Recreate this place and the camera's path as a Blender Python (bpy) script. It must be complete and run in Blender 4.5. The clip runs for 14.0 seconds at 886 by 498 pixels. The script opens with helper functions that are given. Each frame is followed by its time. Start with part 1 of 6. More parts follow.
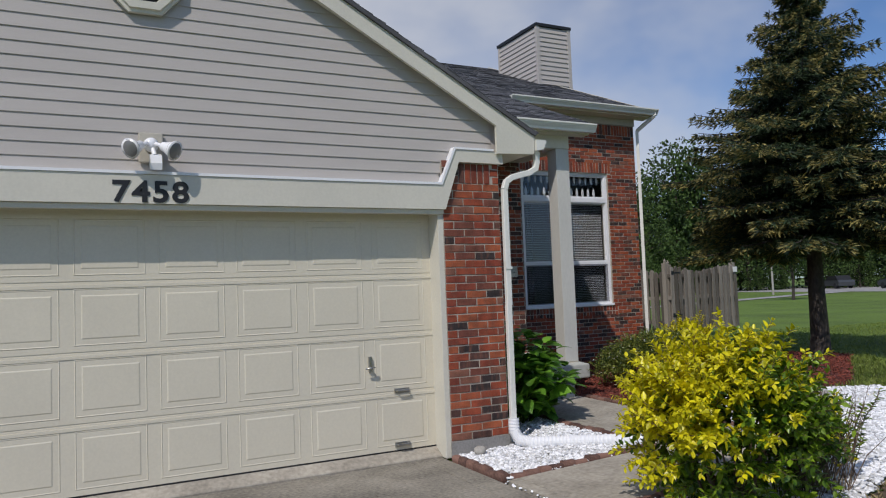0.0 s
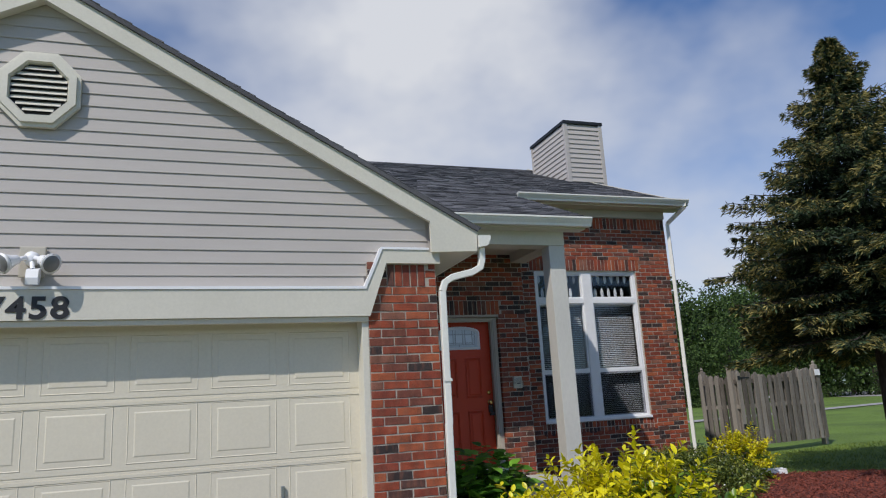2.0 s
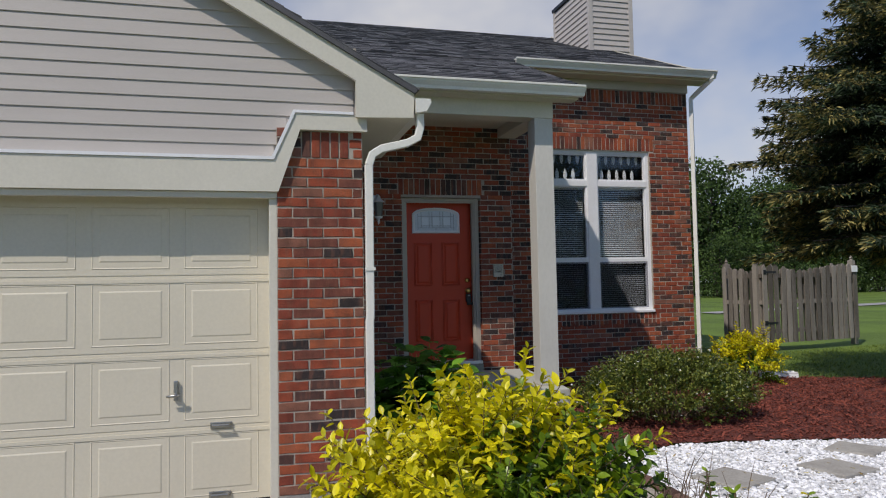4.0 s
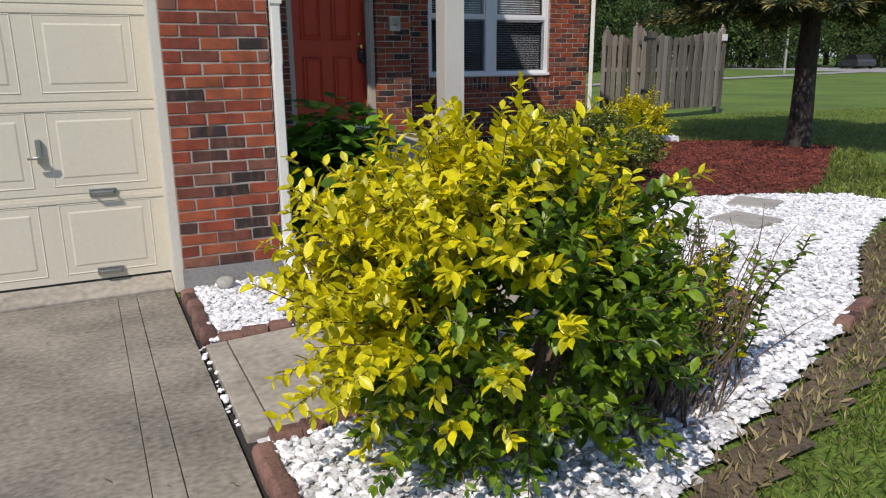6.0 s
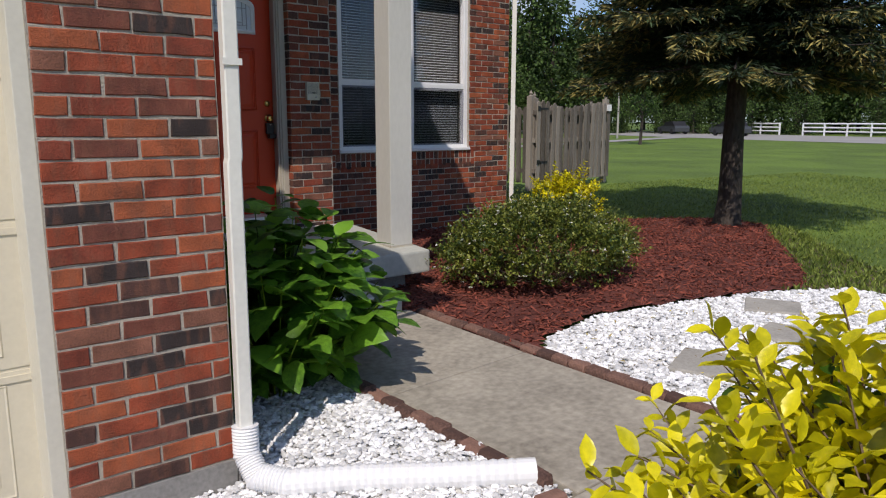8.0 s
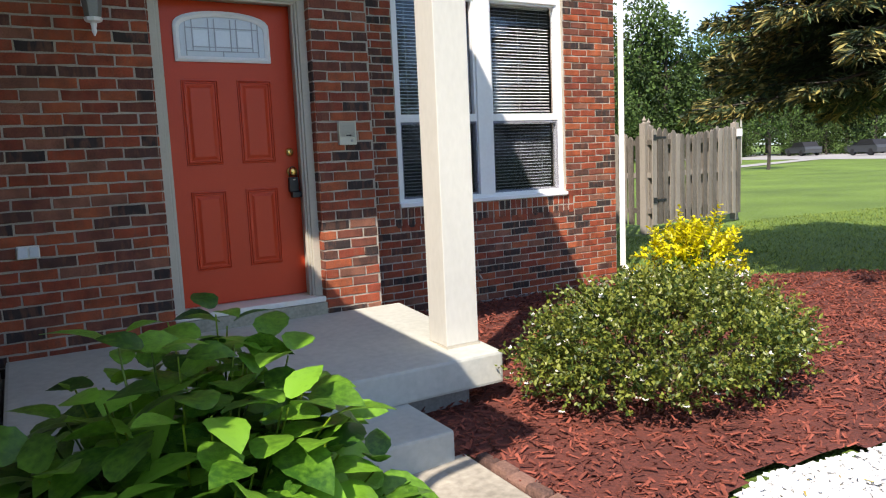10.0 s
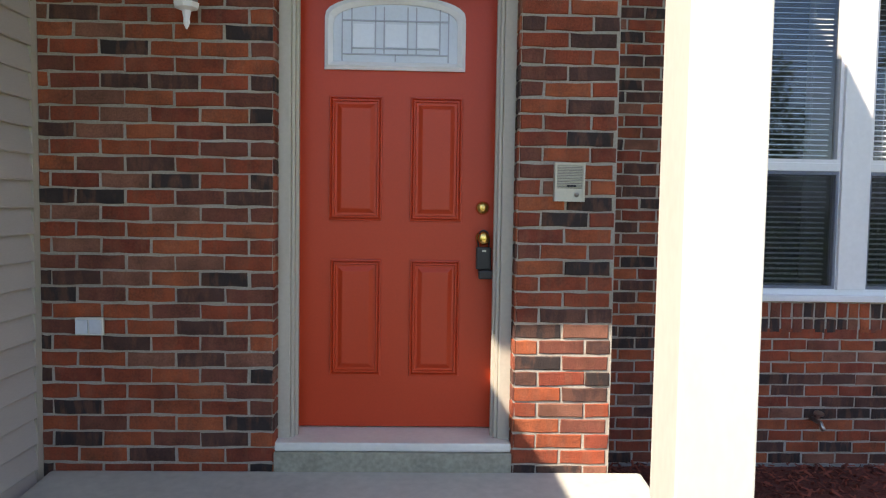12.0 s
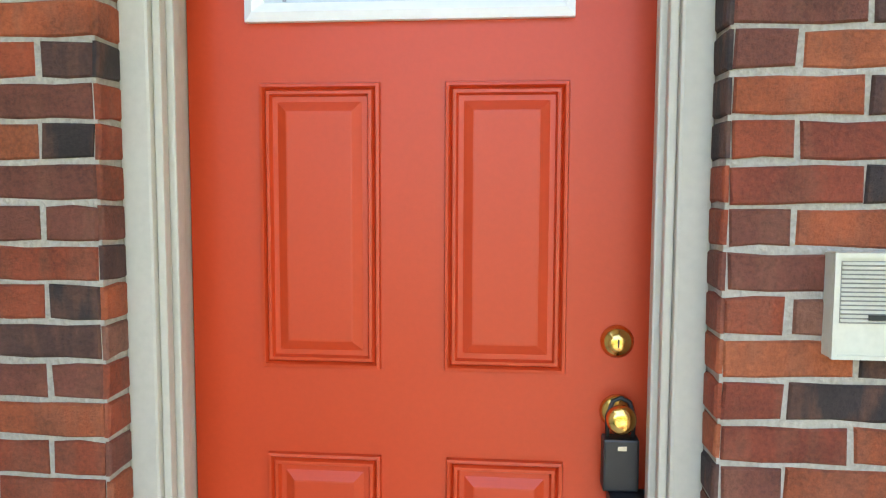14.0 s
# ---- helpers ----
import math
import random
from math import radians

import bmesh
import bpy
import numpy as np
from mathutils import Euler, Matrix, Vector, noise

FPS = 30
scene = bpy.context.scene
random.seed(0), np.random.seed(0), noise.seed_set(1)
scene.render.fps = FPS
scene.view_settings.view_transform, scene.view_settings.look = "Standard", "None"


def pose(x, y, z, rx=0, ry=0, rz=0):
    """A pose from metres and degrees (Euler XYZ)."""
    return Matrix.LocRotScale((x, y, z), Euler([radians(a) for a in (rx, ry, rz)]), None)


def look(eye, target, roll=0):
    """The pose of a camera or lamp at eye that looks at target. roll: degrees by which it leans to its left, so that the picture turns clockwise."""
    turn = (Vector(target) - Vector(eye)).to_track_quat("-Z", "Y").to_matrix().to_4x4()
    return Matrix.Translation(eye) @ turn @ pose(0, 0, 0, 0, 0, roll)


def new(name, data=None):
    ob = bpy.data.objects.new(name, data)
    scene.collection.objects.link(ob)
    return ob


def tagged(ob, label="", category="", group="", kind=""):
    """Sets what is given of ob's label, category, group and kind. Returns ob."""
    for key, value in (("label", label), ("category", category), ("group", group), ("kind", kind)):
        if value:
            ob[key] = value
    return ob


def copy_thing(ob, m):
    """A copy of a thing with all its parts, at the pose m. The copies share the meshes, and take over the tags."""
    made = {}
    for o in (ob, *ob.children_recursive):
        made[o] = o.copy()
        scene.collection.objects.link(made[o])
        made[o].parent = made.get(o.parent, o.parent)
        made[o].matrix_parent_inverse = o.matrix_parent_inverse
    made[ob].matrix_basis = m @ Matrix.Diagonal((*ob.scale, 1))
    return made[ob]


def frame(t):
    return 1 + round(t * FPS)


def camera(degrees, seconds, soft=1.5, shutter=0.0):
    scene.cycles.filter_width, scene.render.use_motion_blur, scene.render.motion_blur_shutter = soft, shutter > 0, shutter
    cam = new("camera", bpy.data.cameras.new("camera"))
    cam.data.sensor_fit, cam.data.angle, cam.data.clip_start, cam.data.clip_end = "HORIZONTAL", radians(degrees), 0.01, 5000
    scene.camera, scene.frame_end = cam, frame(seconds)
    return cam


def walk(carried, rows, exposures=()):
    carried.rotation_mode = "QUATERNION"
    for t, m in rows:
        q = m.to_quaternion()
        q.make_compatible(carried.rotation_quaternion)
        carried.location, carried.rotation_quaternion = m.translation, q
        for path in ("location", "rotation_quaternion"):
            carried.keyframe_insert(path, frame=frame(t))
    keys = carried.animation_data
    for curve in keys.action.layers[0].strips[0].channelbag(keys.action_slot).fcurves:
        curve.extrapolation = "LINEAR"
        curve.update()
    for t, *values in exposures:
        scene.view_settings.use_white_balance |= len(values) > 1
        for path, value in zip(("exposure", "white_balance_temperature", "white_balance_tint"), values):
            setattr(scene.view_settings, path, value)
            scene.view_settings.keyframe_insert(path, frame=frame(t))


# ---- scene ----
cam = camera(63.0, 14.0, 1.15)
PATH = [
    (0, (0.693, 0.218, 1.555), (1.596, 1.999, 1.672), -2.2),
    (0.5, (1.036, 0.25, 1.566), (1.956, 2.009, 1.812), -3.4),
    (1, (1.486, 0.208, 1.559), (2.325, 1.993, 1.888), -3.8),
    (1.5, (1.94, 0.252, 1.54), (2.689, 2.066, 1.924), -3.8),
    (2, (2.41, 0.257, 1.533), (3.051, 2.103, 1.96), -3.3),
    (2.5, (2.858, 0.387, 1.564), (3.401, 2.254, 2.031), -2.5),
    (3, (3.203, 0.53, 1.624), (3.672, 2.407, 2.128), -1.3),
    (3.5, (3.485, 0.668, 1.637), (3.933, 2.568, 2.074), -0.5),
    (4, (3.618, 0.951, 1.618), (4.131, 2.881, 1.723), -1.1),
    (4.2, (3.631, 1.026, 1.595), (4.171, 2.952, 1.57), -1.3),
    (6.3, (3.224, 1.868, 1.405), (4.141, 3.564, 0.875), 0.2),
    (6.5, (3.129, 2.015, 1.456), (4.092, 3.681, 0.912), 0.7),
    (7, (2.984, 2.356, 1.527), (4.061, 3.955, 0.994), 0.8),
    (7.5, (3.048, 2.888, 1.514), (4.227, 4.434, 1.044), 0.2),
    (8, (3.334, 3.561, 1.54), (4.566, 5.098, 1.193), 0.1),
    (8.2, (3.39, 3.671, 1.557), (4.651, 5.195, 1.264), 0.2),
    (10.3, (4.937, 5.112, 1.611), (5.808, 6.896, 1.36), -2.1),
    (10.5, (5.118, 5.262, 1.609), (5.89, 7.089, 1.356), -1.3),
    (11, (5.554, 5.62, 1.587), (6.073, 7.541, 1.388), 0.4),
    (11.5, (5.897, 5.999, 1.643), (6.146, 7.977, 1.491), 1.4),
    (12, (6.016, 6.57, 1.698), (6.074, 8.566, 1.584), 0.9),
    (12.5, (6.019, 7.125, 1.786), (5.977, 9.122, 1.694), 0.6),
    (13, (6.02, 7.573, 1.807), (5.927, 9.57, 1.73), 0.3),
    (13.5, (6.04, 8.015, 1.864), (5.916, 10.009, 1.775), 0.1),
    (14, (6.083, 8.445, 1.979), (5.897, 10.431, 1.823), 0.2),
]
EXPOSURES = [(0.0, -0.80, 6450, 13), (3.0, -0.50, 6400, 12), (3.5, -0.54, 6450, 12), (4.2, -0.76, 6750, 14), (6.3, -0.48, 6750, 14), (8.2, -0.54, 6850, 15), (10.3, 0.88, 7200, 13), (11.0, 1.12, 7450, 13), (12.0, 1.10, 7700, 15), (12.5, 1.28, 7850, 16), (13.0, 1.90, 7900, 12), (13.5, 2.44, 8000, 10), (14.0, 2.54, 8050, 9)]
walk(cam, [(t, look(eye, target, roll)) for t, eye, target, roll in PATH], EXPOSURES)


# ---- world and sun ----
SUN = Vector((1.18, 1.0, -1.75)).normalized()
world = bpy.data.worlds.new("world")
scene.world = world
world.use_nodes = True
wn, wl = world.node_tree.nodes, world.node_tree.links
sky = wn.new("ShaderNodeTexSky")
sky.sky_type, sky.sun_disc = "NISHITA", False
sky.sun_elevation, sky.sun_rotation = math.asin(-SUN.z), math.atan2(-SUN.x, -SUN.y)
sky.air_density, sky.dust_density, sky.ozone_density = 1.0, 0.4, 2.8
# soft broken cloud over the blue
wco = wn.new("ShaderNodeTexCoord")
wmap = wn.new("ShaderNodeMapping")
wmap.inputs["Scale"].default_value = (1.0, 1.0, 1.5)
wmap.inputs["Location"].default_value = (1.35, 0.1, 0.2)
wnoise = wn.new("ShaderNodeTexNoise")
wnoise.inputs["Scale"].default_value, wnoise.inputs["Detail"].default_value, wnoise.inputs["Roughness"].default_value = 2.1, 5.0, 0.52
wramp = wn.new("ShaderNodeValToRGB")
wramp.color_ramp.elements[0].position, wramp.color_ramp.elements[1].position = 0.49, 0.82
wramp.color_ramp.elements[0].color = (0.03, 0.03, 0.03, 1)
wmix = wn.new("ShaderNodeMix")
wmix.data_type = "RGBA"
wmix.inputs["B"].default_value = (7.6, 7.9, 8.3, 1)
wl.new(wco.outputs["Generated"], wmap.inputs["Vector"])
wl.new(wmap.outputs["Vector"], wnoise.inputs["Vector"])
wdot, wbank, wsum = wn.new("ShaderNodeVectorMath"), wn.new("ShaderNodeMapRange"), wn.new("ShaderNodeMath")
wdot.operation, wsum.operation = "DOT_PRODUCT", "ADD"
wdot.inputs[1].default_value = (0.25, 0.865, 0.435)
wbank.inputs["From Min"].default_value, wbank.inputs["From Max"].default_value, wbank.inputs["To Max"].default_value = 0.84, 1.0, 0.22
wl.new(wco.outputs["Generated"], wdot.inputs[0])
wl.new(wdot.outputs["Value"], wbank.inputs["Value"])
wlow, wbank2, wboth = wn.new("ShaderNodeVectorMath"), wn.new("ShaderNodeMapRange"), wn.new("ShaderNodeMath")
wlow.operation, wboth.operation = "DOT_PRODUCT", "ADD"
wlow.inputs[1].default_value = (0.66, 0.71, 0.235)
wbank2.inputs["From Min"].default_value, wbank2.inputs["From Max"].default_value, wbank2.inputs["To Max"].default_value = 0.965, 0.998, 0.20
wl.new(wco.outputs["Generated"], wlow.inputs[0])
wl.new(wlow.outputs["Value"], wbank2.inputs["Value"])
wl.new(wbank.outputs["Result"], wboth.inputs[0])
wl.new(wbank2.outputs["Result"], wboth.inputs[1])
wl.new(wboth.outputs[0], wsum.inputs[0])
wl.new(wnoise.outputs["Fac"], wsum.inputs[1])
wl.new(wsum.outputs[0], wramp.inputs["Fac"])
wl.new(wramp.outputs["Color"], wmix.inputs["Factor"])
wblue = wn.new("ShaderNodeMix")
wblue.data_type, wblue.blend_type = "RGBA", "MULTIPLY"
wblue.inputs["Factor"].default_value, wblue.inputs["B"].default_value = 1.0, (0.80, 1.04, 1.32, 1)
wl.new(sky.outputs["Color"], wblue.inputs["A"])
wl.new(wblue.outputs["Result"], wmix.inputs["A"])
wbg = wn["Background"]
wbg.inputs["Strength"].default_value = 0.130
wl.new(wmix.outputs["Result"], wbg.inputs["Color"])
sun = new("sun", bpy.data.lights.new("sun", "SUN"))
sun.data.energy, sun.data.angle, sun.data.color = 5.0, radians(0.6), (1.0, 0.955, 0.89)
sun.rotation_euler = SUN.to_track_quat("-Z", "Y").to_euler()


# ---- materials ----
def mat(name, col, rough=0.6, var=0.18, scale=2.0, fine=60.0, bump=0.1, dist=0.004, metal=0.0, rnd=0.0, island=False, col2=None, stretch=(1, 1, 1), trans=0.0):
    """A surface with stains at a large scale, grain at a small one and fine relief; rnd varies it from piece to piece."""
    m = bpy.data.materials.new(name)
    m.use_nodes = True
    n, l = m.node_tree.nodes, m.node_tree.links
    b = n["Principled BSDF"]
    co = n.new("ShaderNodeTexCoord")
    mp = n.new("ShaderNodeMapping")
    mp.inputs["Scale"].default_value = stretch
    l.new(co.outputs["Object"], mp.inputs["Vector"])
    big, small = n.new("ShaderNodeTexNoise"), n.new("ShaderNodeTexNoise")
    for node, sc, det in ((big, scale, 5.0), (small, fine, 4.0)):
        node.inputs["Scale"].default_value, node.inputs["Detail"].default_value = sc, det
        l.new(mp.outputs["Vector"], node.inputs["Vector"])
    add = n.new("ShaderNodeMath")
    add.operation = "ADD"
    l.new(big.outputs["Fac"], add.inputs[0])
    l.new(small.outputs["Fac"], add.inputs[1])
    last = add.outputs[0]
    if rnd:
        info = n.new("ShaderNodeNewGeometry") if island else n.new("ShaderNodeObjectInfo")
        mul = n.new("ShaderNodeMath")
        mul.operation, mul.inputs[1].default_value, mul.inputs[2].default_value = "MULTIPLY_ADD", rnd, -rnd / 2
        l.new(info.outputs["Random Per Island" if island else "Random"], mul.inputs[0])
        a2 = n.new("ShaderNodeMath")
        a2.operation = "ADD"
        l.new(last, a2.inputs[0])
        l.new(mul.outputs[0], a2.inputs[1])
        last = a2.outputs[0]
    ramp = n.new("ShaderNodeMapRange")
    ramp.inputs["From Min"].default_value, ramp.inputs["From Max"].default_value = 0.6, 1.4
    l.new(last, ramp.inputs["Value"])
    mix = n.new("ShaderNodeMix")
    mix.data_type = "RGBA"
    lo = tuple(c * (1 - var) for c in col)
    hi = col2 or tuple(min(1, c * (1 + var)) for c in col)
    mix.inputs["A"].default_value, mix.inputs["B"].default_value = (*lo, 1), (*hi, 1)
    l.new(ramp.outputs["Result"], mix.inputs["Factor"])
    l.new(mix.outputs["Result"], b.inputs["Base Color"])
    b.inputs["Roughness"].default_value, b.inputs["Metallic"].default_value = rough, metal
    if bump:
        bp = n.new("ShaderNodeBump")
        bp.inputs["Strength"].default_value, bp.inputs["Distance"].default_value = bump, dist
        l.new(add.outputs[0], bp.inputs["Height"])
        l.new(bp.outputs["Normal"], b.inputs["Normal"])
    if trans:
        tr = n.new("ShaderNodeBsdfTranslucent")
        l.new(mix.outputs["Result"], tr.inputs["Color"])
        ms = n.new("ShaderNodeMixShader")
        ms.inputs[0].default_value = trans
        l.new(b.outputs[0], ms.inputs[1])
        l.new(tr.outputs[0], ms.inputs[2])
        l.new(ms.outputs[0], n["Material Output"].inputs["Surface"])
    return m


BRICK_TONES = [(0.0, (0.29, 0.056, 0.022)), (0.14, (0.35, 0.078, 0.028)), (0.27, (0.23, 0.044, 0.021)), (0.37, (0.37, 0.092, 0.034)), (0.46, (0.18, 0.052, 0.032)), (0.57, (0.30, 0.058, 0.023)), (0.67, (0.036, 0.024, 0.022)), (0.82, (0.085, 0.037, 0.028)), (0.93, (0.25, 0.10, 0.062))]


def brick_mat(name, island):
    """Fired clay in the mixed reds, oranges and near-blacks of one batch."""
    m = bpy.data.materials.new(name)
    m.use_nodes = True
    n, l = m.node_tree.nodes, m.node_tree.links
    b = n["Principled BSDF"]
    info = n.new("ShaderNodeNewGeometry") if island else n.new("ShaderNodeObjectInfo")
    ramp = n.new("ShaderNodeValToRGB")
    ramp.color_ramp.interpolation = "CONSTANT"
    el = ramp.color_ramp.elements
    el[0].color = (*BRICK_TONES[0][1], 1)
    el[1].position, el[1].color = BRICK_TONES[1][0], (*BRICK_TONES[1][1], 1)
    for p, c in BRICK_TONES[2:]:
        e = el.new(p)
        e.color = (*c, 1)
    l.new(info.outputs["Random Per Island" if island else "Random"], ramp.inputs["Fac"])
    geo = n.new("ShaderNodeNewGeometry")
    small, big = n.new("ShaderNodeTexNoise"), n.new("ShaderNodeTexNoise")
    small.inputs["Scale"].default_value, small.inputs["Detail"].default_value, small.inputs["Roughness"].default_value = 130.0, 6.0, 0.7
    big.inputs["Scale"].default_value, big.inputs["Detail"].default_value = 9.0, 3.0
    for node in (small, big):
        l.new(geo.outputs["Position"], node.inputs["Vector"])
    mr = n.new("ShaderNodeMapRange")
    mr.inputs["From Min"].default_value, mr.inputs["From Max"].default_value = 0.3, 0.75
    mr.inputs["To Min"].default_value, mr.inputs["To Max"].default_value = 0.36, 1.6
    add = n.new("ShaderNodeMath")
    add.operation = "MULTIPLY_ADD"
    add.inputs[1].default_value = 0.5
    half = n.new("ShaderNodeMath")
    half.operation, half.inputs[1].default_value = "MULTIPLY", 0.5
    l.new(big.outputs["Fac"], half.inputs[0])
    l.new(small.outputs["Fac"], add.inputs[0])
    l.new(half.outputs[0], add.inputs[2])
    l.new(add.outputs[0], mr.inputs["Value"])
    patch, pr, tint = n.new("ShaderNodeTexNoise"), n.new("ShaderNodeMapRange"), n.new("ShaderNodeMix")
    patch.inputs["Scale"].default_value, patch.inputs["Detail"].default_value = 21.0, 6.0
    band = n.new("ShaderNodeMapping")
    band.inputs["Scale"].default_value = (1.2, 1.2, 0.3)
    l.new(geo.outputs["Position"], band.inputs["Vector"])
    l.new(band.outputs["Vector"], patch.inputs["Vector"])
    pr.inputs["From Min"].default_value, pr.inputs["From Max"].default_value, pr.inputs["To Max"].default_value = 0.48, 0.60, 0.36
    l.new(patch.outputs["Fac"], pr.inputs["Value"])
    tint.data_type = "RGBA"
    tint.inputs["B"].default_value = (0.23, 0.088, 0.05, 1)
    l.new(pr.outputs["Result"], tint.inputs["Factor"])
    l.new(ramp.outputs["Color"], tint.inputs["A"])
    mix = n.new("ShaderNodeMix")
    mix.data_type, mix.blend_type = "RGBA", "MULTIPLY"
    mix.inputs["Factor"].default_value = 1.0
    l.new(tint.outputs["Result"], mix.inputs["A"])
    l.new(mr.outputs["Result"], mix.inputs["B"])
    l.new(mix.outputs["Result"], b.inputs["Base Color"])
    b.inputs["Roughness"].default_value = 0.82
    bp = n.new("ShaderNodeBump")
    bp.inputs["Strength"].default_value, bp.inputs["Distance"].default_value = 0.9, 0.006
    l.new(small.outputs["Fac"], bp.inputs["Height"])
    l.new(bp.outputs["Normal"], b.inputs["Normal"])
    return m


def glass_mat(name, tint=(0.9, 0.93, 0.93), rough=0.0, base=0.045):
    """Thin clear sheet whose gloss grows towards grazing angles."""
    m = bpy.data.materials.new(name)
    m.use_nodes = True
    n, l = m.node_tree.nodes, m.node_tree.links
    n.remove(n["Principled BSDF"])
    tr, gl, ms, lw = n.new("ShaderNodeBsdfTransparent"), n.new("ShaderNodeBsdfGlossy"), n.new("ShaderNodeMixShader"), n.new("ShaderNodeLayerWeight")
    tr.inputs["Color"].default_value = (*tint, 1)
    gl.inputs["Roughness"].default_value = rough
    lw.inputs["Blend"].default_value = 0.5
    power, lift = n.new("ShaderNodeMath"), n.new("ShaderNodeMath")
    power.operation, power.inputs[1].default_value = "POWER", 5.0
    lift.operation, lift.inputs[1].default_value, lift.inputs[2].default_value = "MULTIPLY_ADD", 0.9, base
    l.new(lw.outputs["Facing"], power.inputs[0])
    l.new(power.outputs[0], lift.inputs[0])
    l.new(lift.outputs[0], ms.inputs[0])
    l.new(tr.outputs[0], ms.inputs[1])
    l.new(gl.outputs[0], ms.inputs[2])
    l.new(ms.outputs[0], n["Material Output"].inputs["Surface"])
    return m


M_BRICK, M_BRICKJ = brick_mat("brick", False), brick_mat("brick_far", True)
M_MORTAR = mat("mortar", (0.39, 0.345, 0.285), 0.95, 0.3, 3, 110, 0.9, 0.006)
M_SIDING = mat("vinyl_siding", (0.475, 0.435, 0.395), 0.5, 0.06, 1.2, 40, 0.06, stretch=(1, 1, 6))
M_POST = mat("post_paint", (0.56, 0.545, 0.49), 0.6, 0.07, 3.0, 40, 0.15, stretch=(1, 1, 0.4))
M_TRIM = mat("cream_trim", (0.625, 0.595, 0.50), 0.55, 0.07, 2.0, 50, 0.08)
M_GDOOR = mat("garage_paint", (0.65, 0.60, 0.475), 0.5, 0.06, 1.5, 50, 0.06)
M_WHITE = mat("white_vinyl", (0.80, 0.80, 0.80), 0.4, 0.05, 3, 40, 0.03)
M_GUTTER = mat("gutter_white", (0.74, 0.73, 0.66), 0.4, 0.08, 3, 40, 0.04)
M_FRAME = mat("door_frame_paint", (0.47, 0.43, 0.35), 0.5, 0.08, 4, 60, 0.06)
M_DOOR = mat("red_door_paint", (0.56, 0.050, 0.012), 0.42, 0.05, 1.2, 90, 0.03)
M_DOOR.node_tree.nodes["Principled BSDF"].inputs["Specular IOR Level"].default_value = 0.40
M_SHINGLE = mat("shingle", (0.055, 0.055, 0.06), 0.9, 0.35, 2, 150, 0.6, rnd=0.7, island=True, col2=(0.15, 0.15, 0.16))
M_CONC = mat("concrete", (0.165, 0.148, 0.118), 0.9, 0.5, 2.0, 34, 0.5, col2=(0.37, 0.335, 0.27), stretch=(0.95, 1.2, 1))
M_CONC2 = mat("walk_concrete", (0.31, 0.275, 0.22), 0.9, 0.35, 2.2, 26, 0.35, col2=(0.47, 0.425, 0.345))
M_PORCH = mat("porch_concrete", (0.445, 0.45, 0.40), 0.75, 0.15, 2.4, 24, 0.25)
M_FOOT = mat("footing_concrete", (0.25, 0.24, 0.225), 0.9, 0.3, 4, 60, 0.4)
M_SILL = mat("mossy_sill", (0.31, 0.30, 0.235), 0.9, 0.35, 5, 50, 0.4)
M_DARK = mat("dark_gap", (0.03, 0.027, 0.023), 0.95, 0.3, 6, 60, 0.2)
M_LAWN = mat("lawn", (0.068, 0.12, 0.014), 0.9, 0.4, 0.35, 28, 0.9, 0.03, col2=(0.165, 0.265, 0.03))
M_BLADE = mat("grass_blade", (0.12, 0.19, 0.026), 0.6, 0.3, 0.5, 5, 0, rnd=1.0, island=True, col2=(0.34, 0.42, 0.08), trans=0.4)
M_THATCH = mat("dry_grass", (0.20, 0.15, 0.07), 0.85, 0.3, 0.8, 5, 0, rnd=1.0, island=True, col2=(0.42, 0.34, 0.17), trans=0.2)
M_SOIL = mat("bare_soil", (0.085, 0.062, 0.042), 0.95, 0.4, 4, 40, 0.9, 0.02, col2=(0.18, 0.135, 0.085))
M_MULCHB = mat("mulch_bed", (0.12, 0.03, 0.02), 0.95, 0.45, 3, 40, 0.9, 0.02)
M_MULCH = mat("mulch_chip", (0.14, 0.032, 0.02), 0.9, 0.4, 3, 60, 0.3, rnd=1.2, island=True, col2=(0.28, 0.070, 0.042))
M_GRAVELB = mat("gravel_bed", (0.60, 0.59, 0.56), 0.95, 0.45, 5, 45, 0.8, 0.02)
M_STONE = mat("white_stone", (0.78, 0.78, 0.775), 0.8, 0.3, 4, 80, 0.4, rnd=1.4, island=True, col2=(0.94, 0.94, 0.94))
M_EDGE = mat("edging_stone", (0.12, 0.062, 0.048), 0.9, 0.4, 6, 70, 0.6, rnd=0.9, col2=(0.25, 0.135, 0.10))
M_STEPST = mat("stepping_stone", (0.36, 0.34, 0.30), 0.9, 0.25, 5, 60, 0.5)
M_FENCE = mat("weathered_wood", (0.16, 0.135, 0.11), 0.9, 0.4, 1.2, 30, 0.5, rnd=0.8, col2=(0.31, 0.275, 0.235), stretch=(6, 6, 0.6))
M_BARK = mat("bark", (0.03, 0.024, 0.02), 0.95, 0.5, 5, 30, 1.0, 0.03, stretch=(1, 1, 0.35), col2=(0.085, 0.068, 0.055))
M_TWIG = mat("twig", (0.13, 0.09, 0.06), 0.9, 0.3, 8, 60, 0.3)
M_NEEDLE = mat("spruce_needles", (0.014, 0.032, 0.012), 0.7, 0.4, 0.7, 6, 0, rnd=1.0, island=True, col2=(0.048, 0.085, 0.030))
M_TIP = mat("spruce_tips", (0.15, 0.145, 0.04), 0.7, 0.3, 0.9, 6, 0, rnd=1.0, island=True, col2=(0.36, 0.30, 0.09))
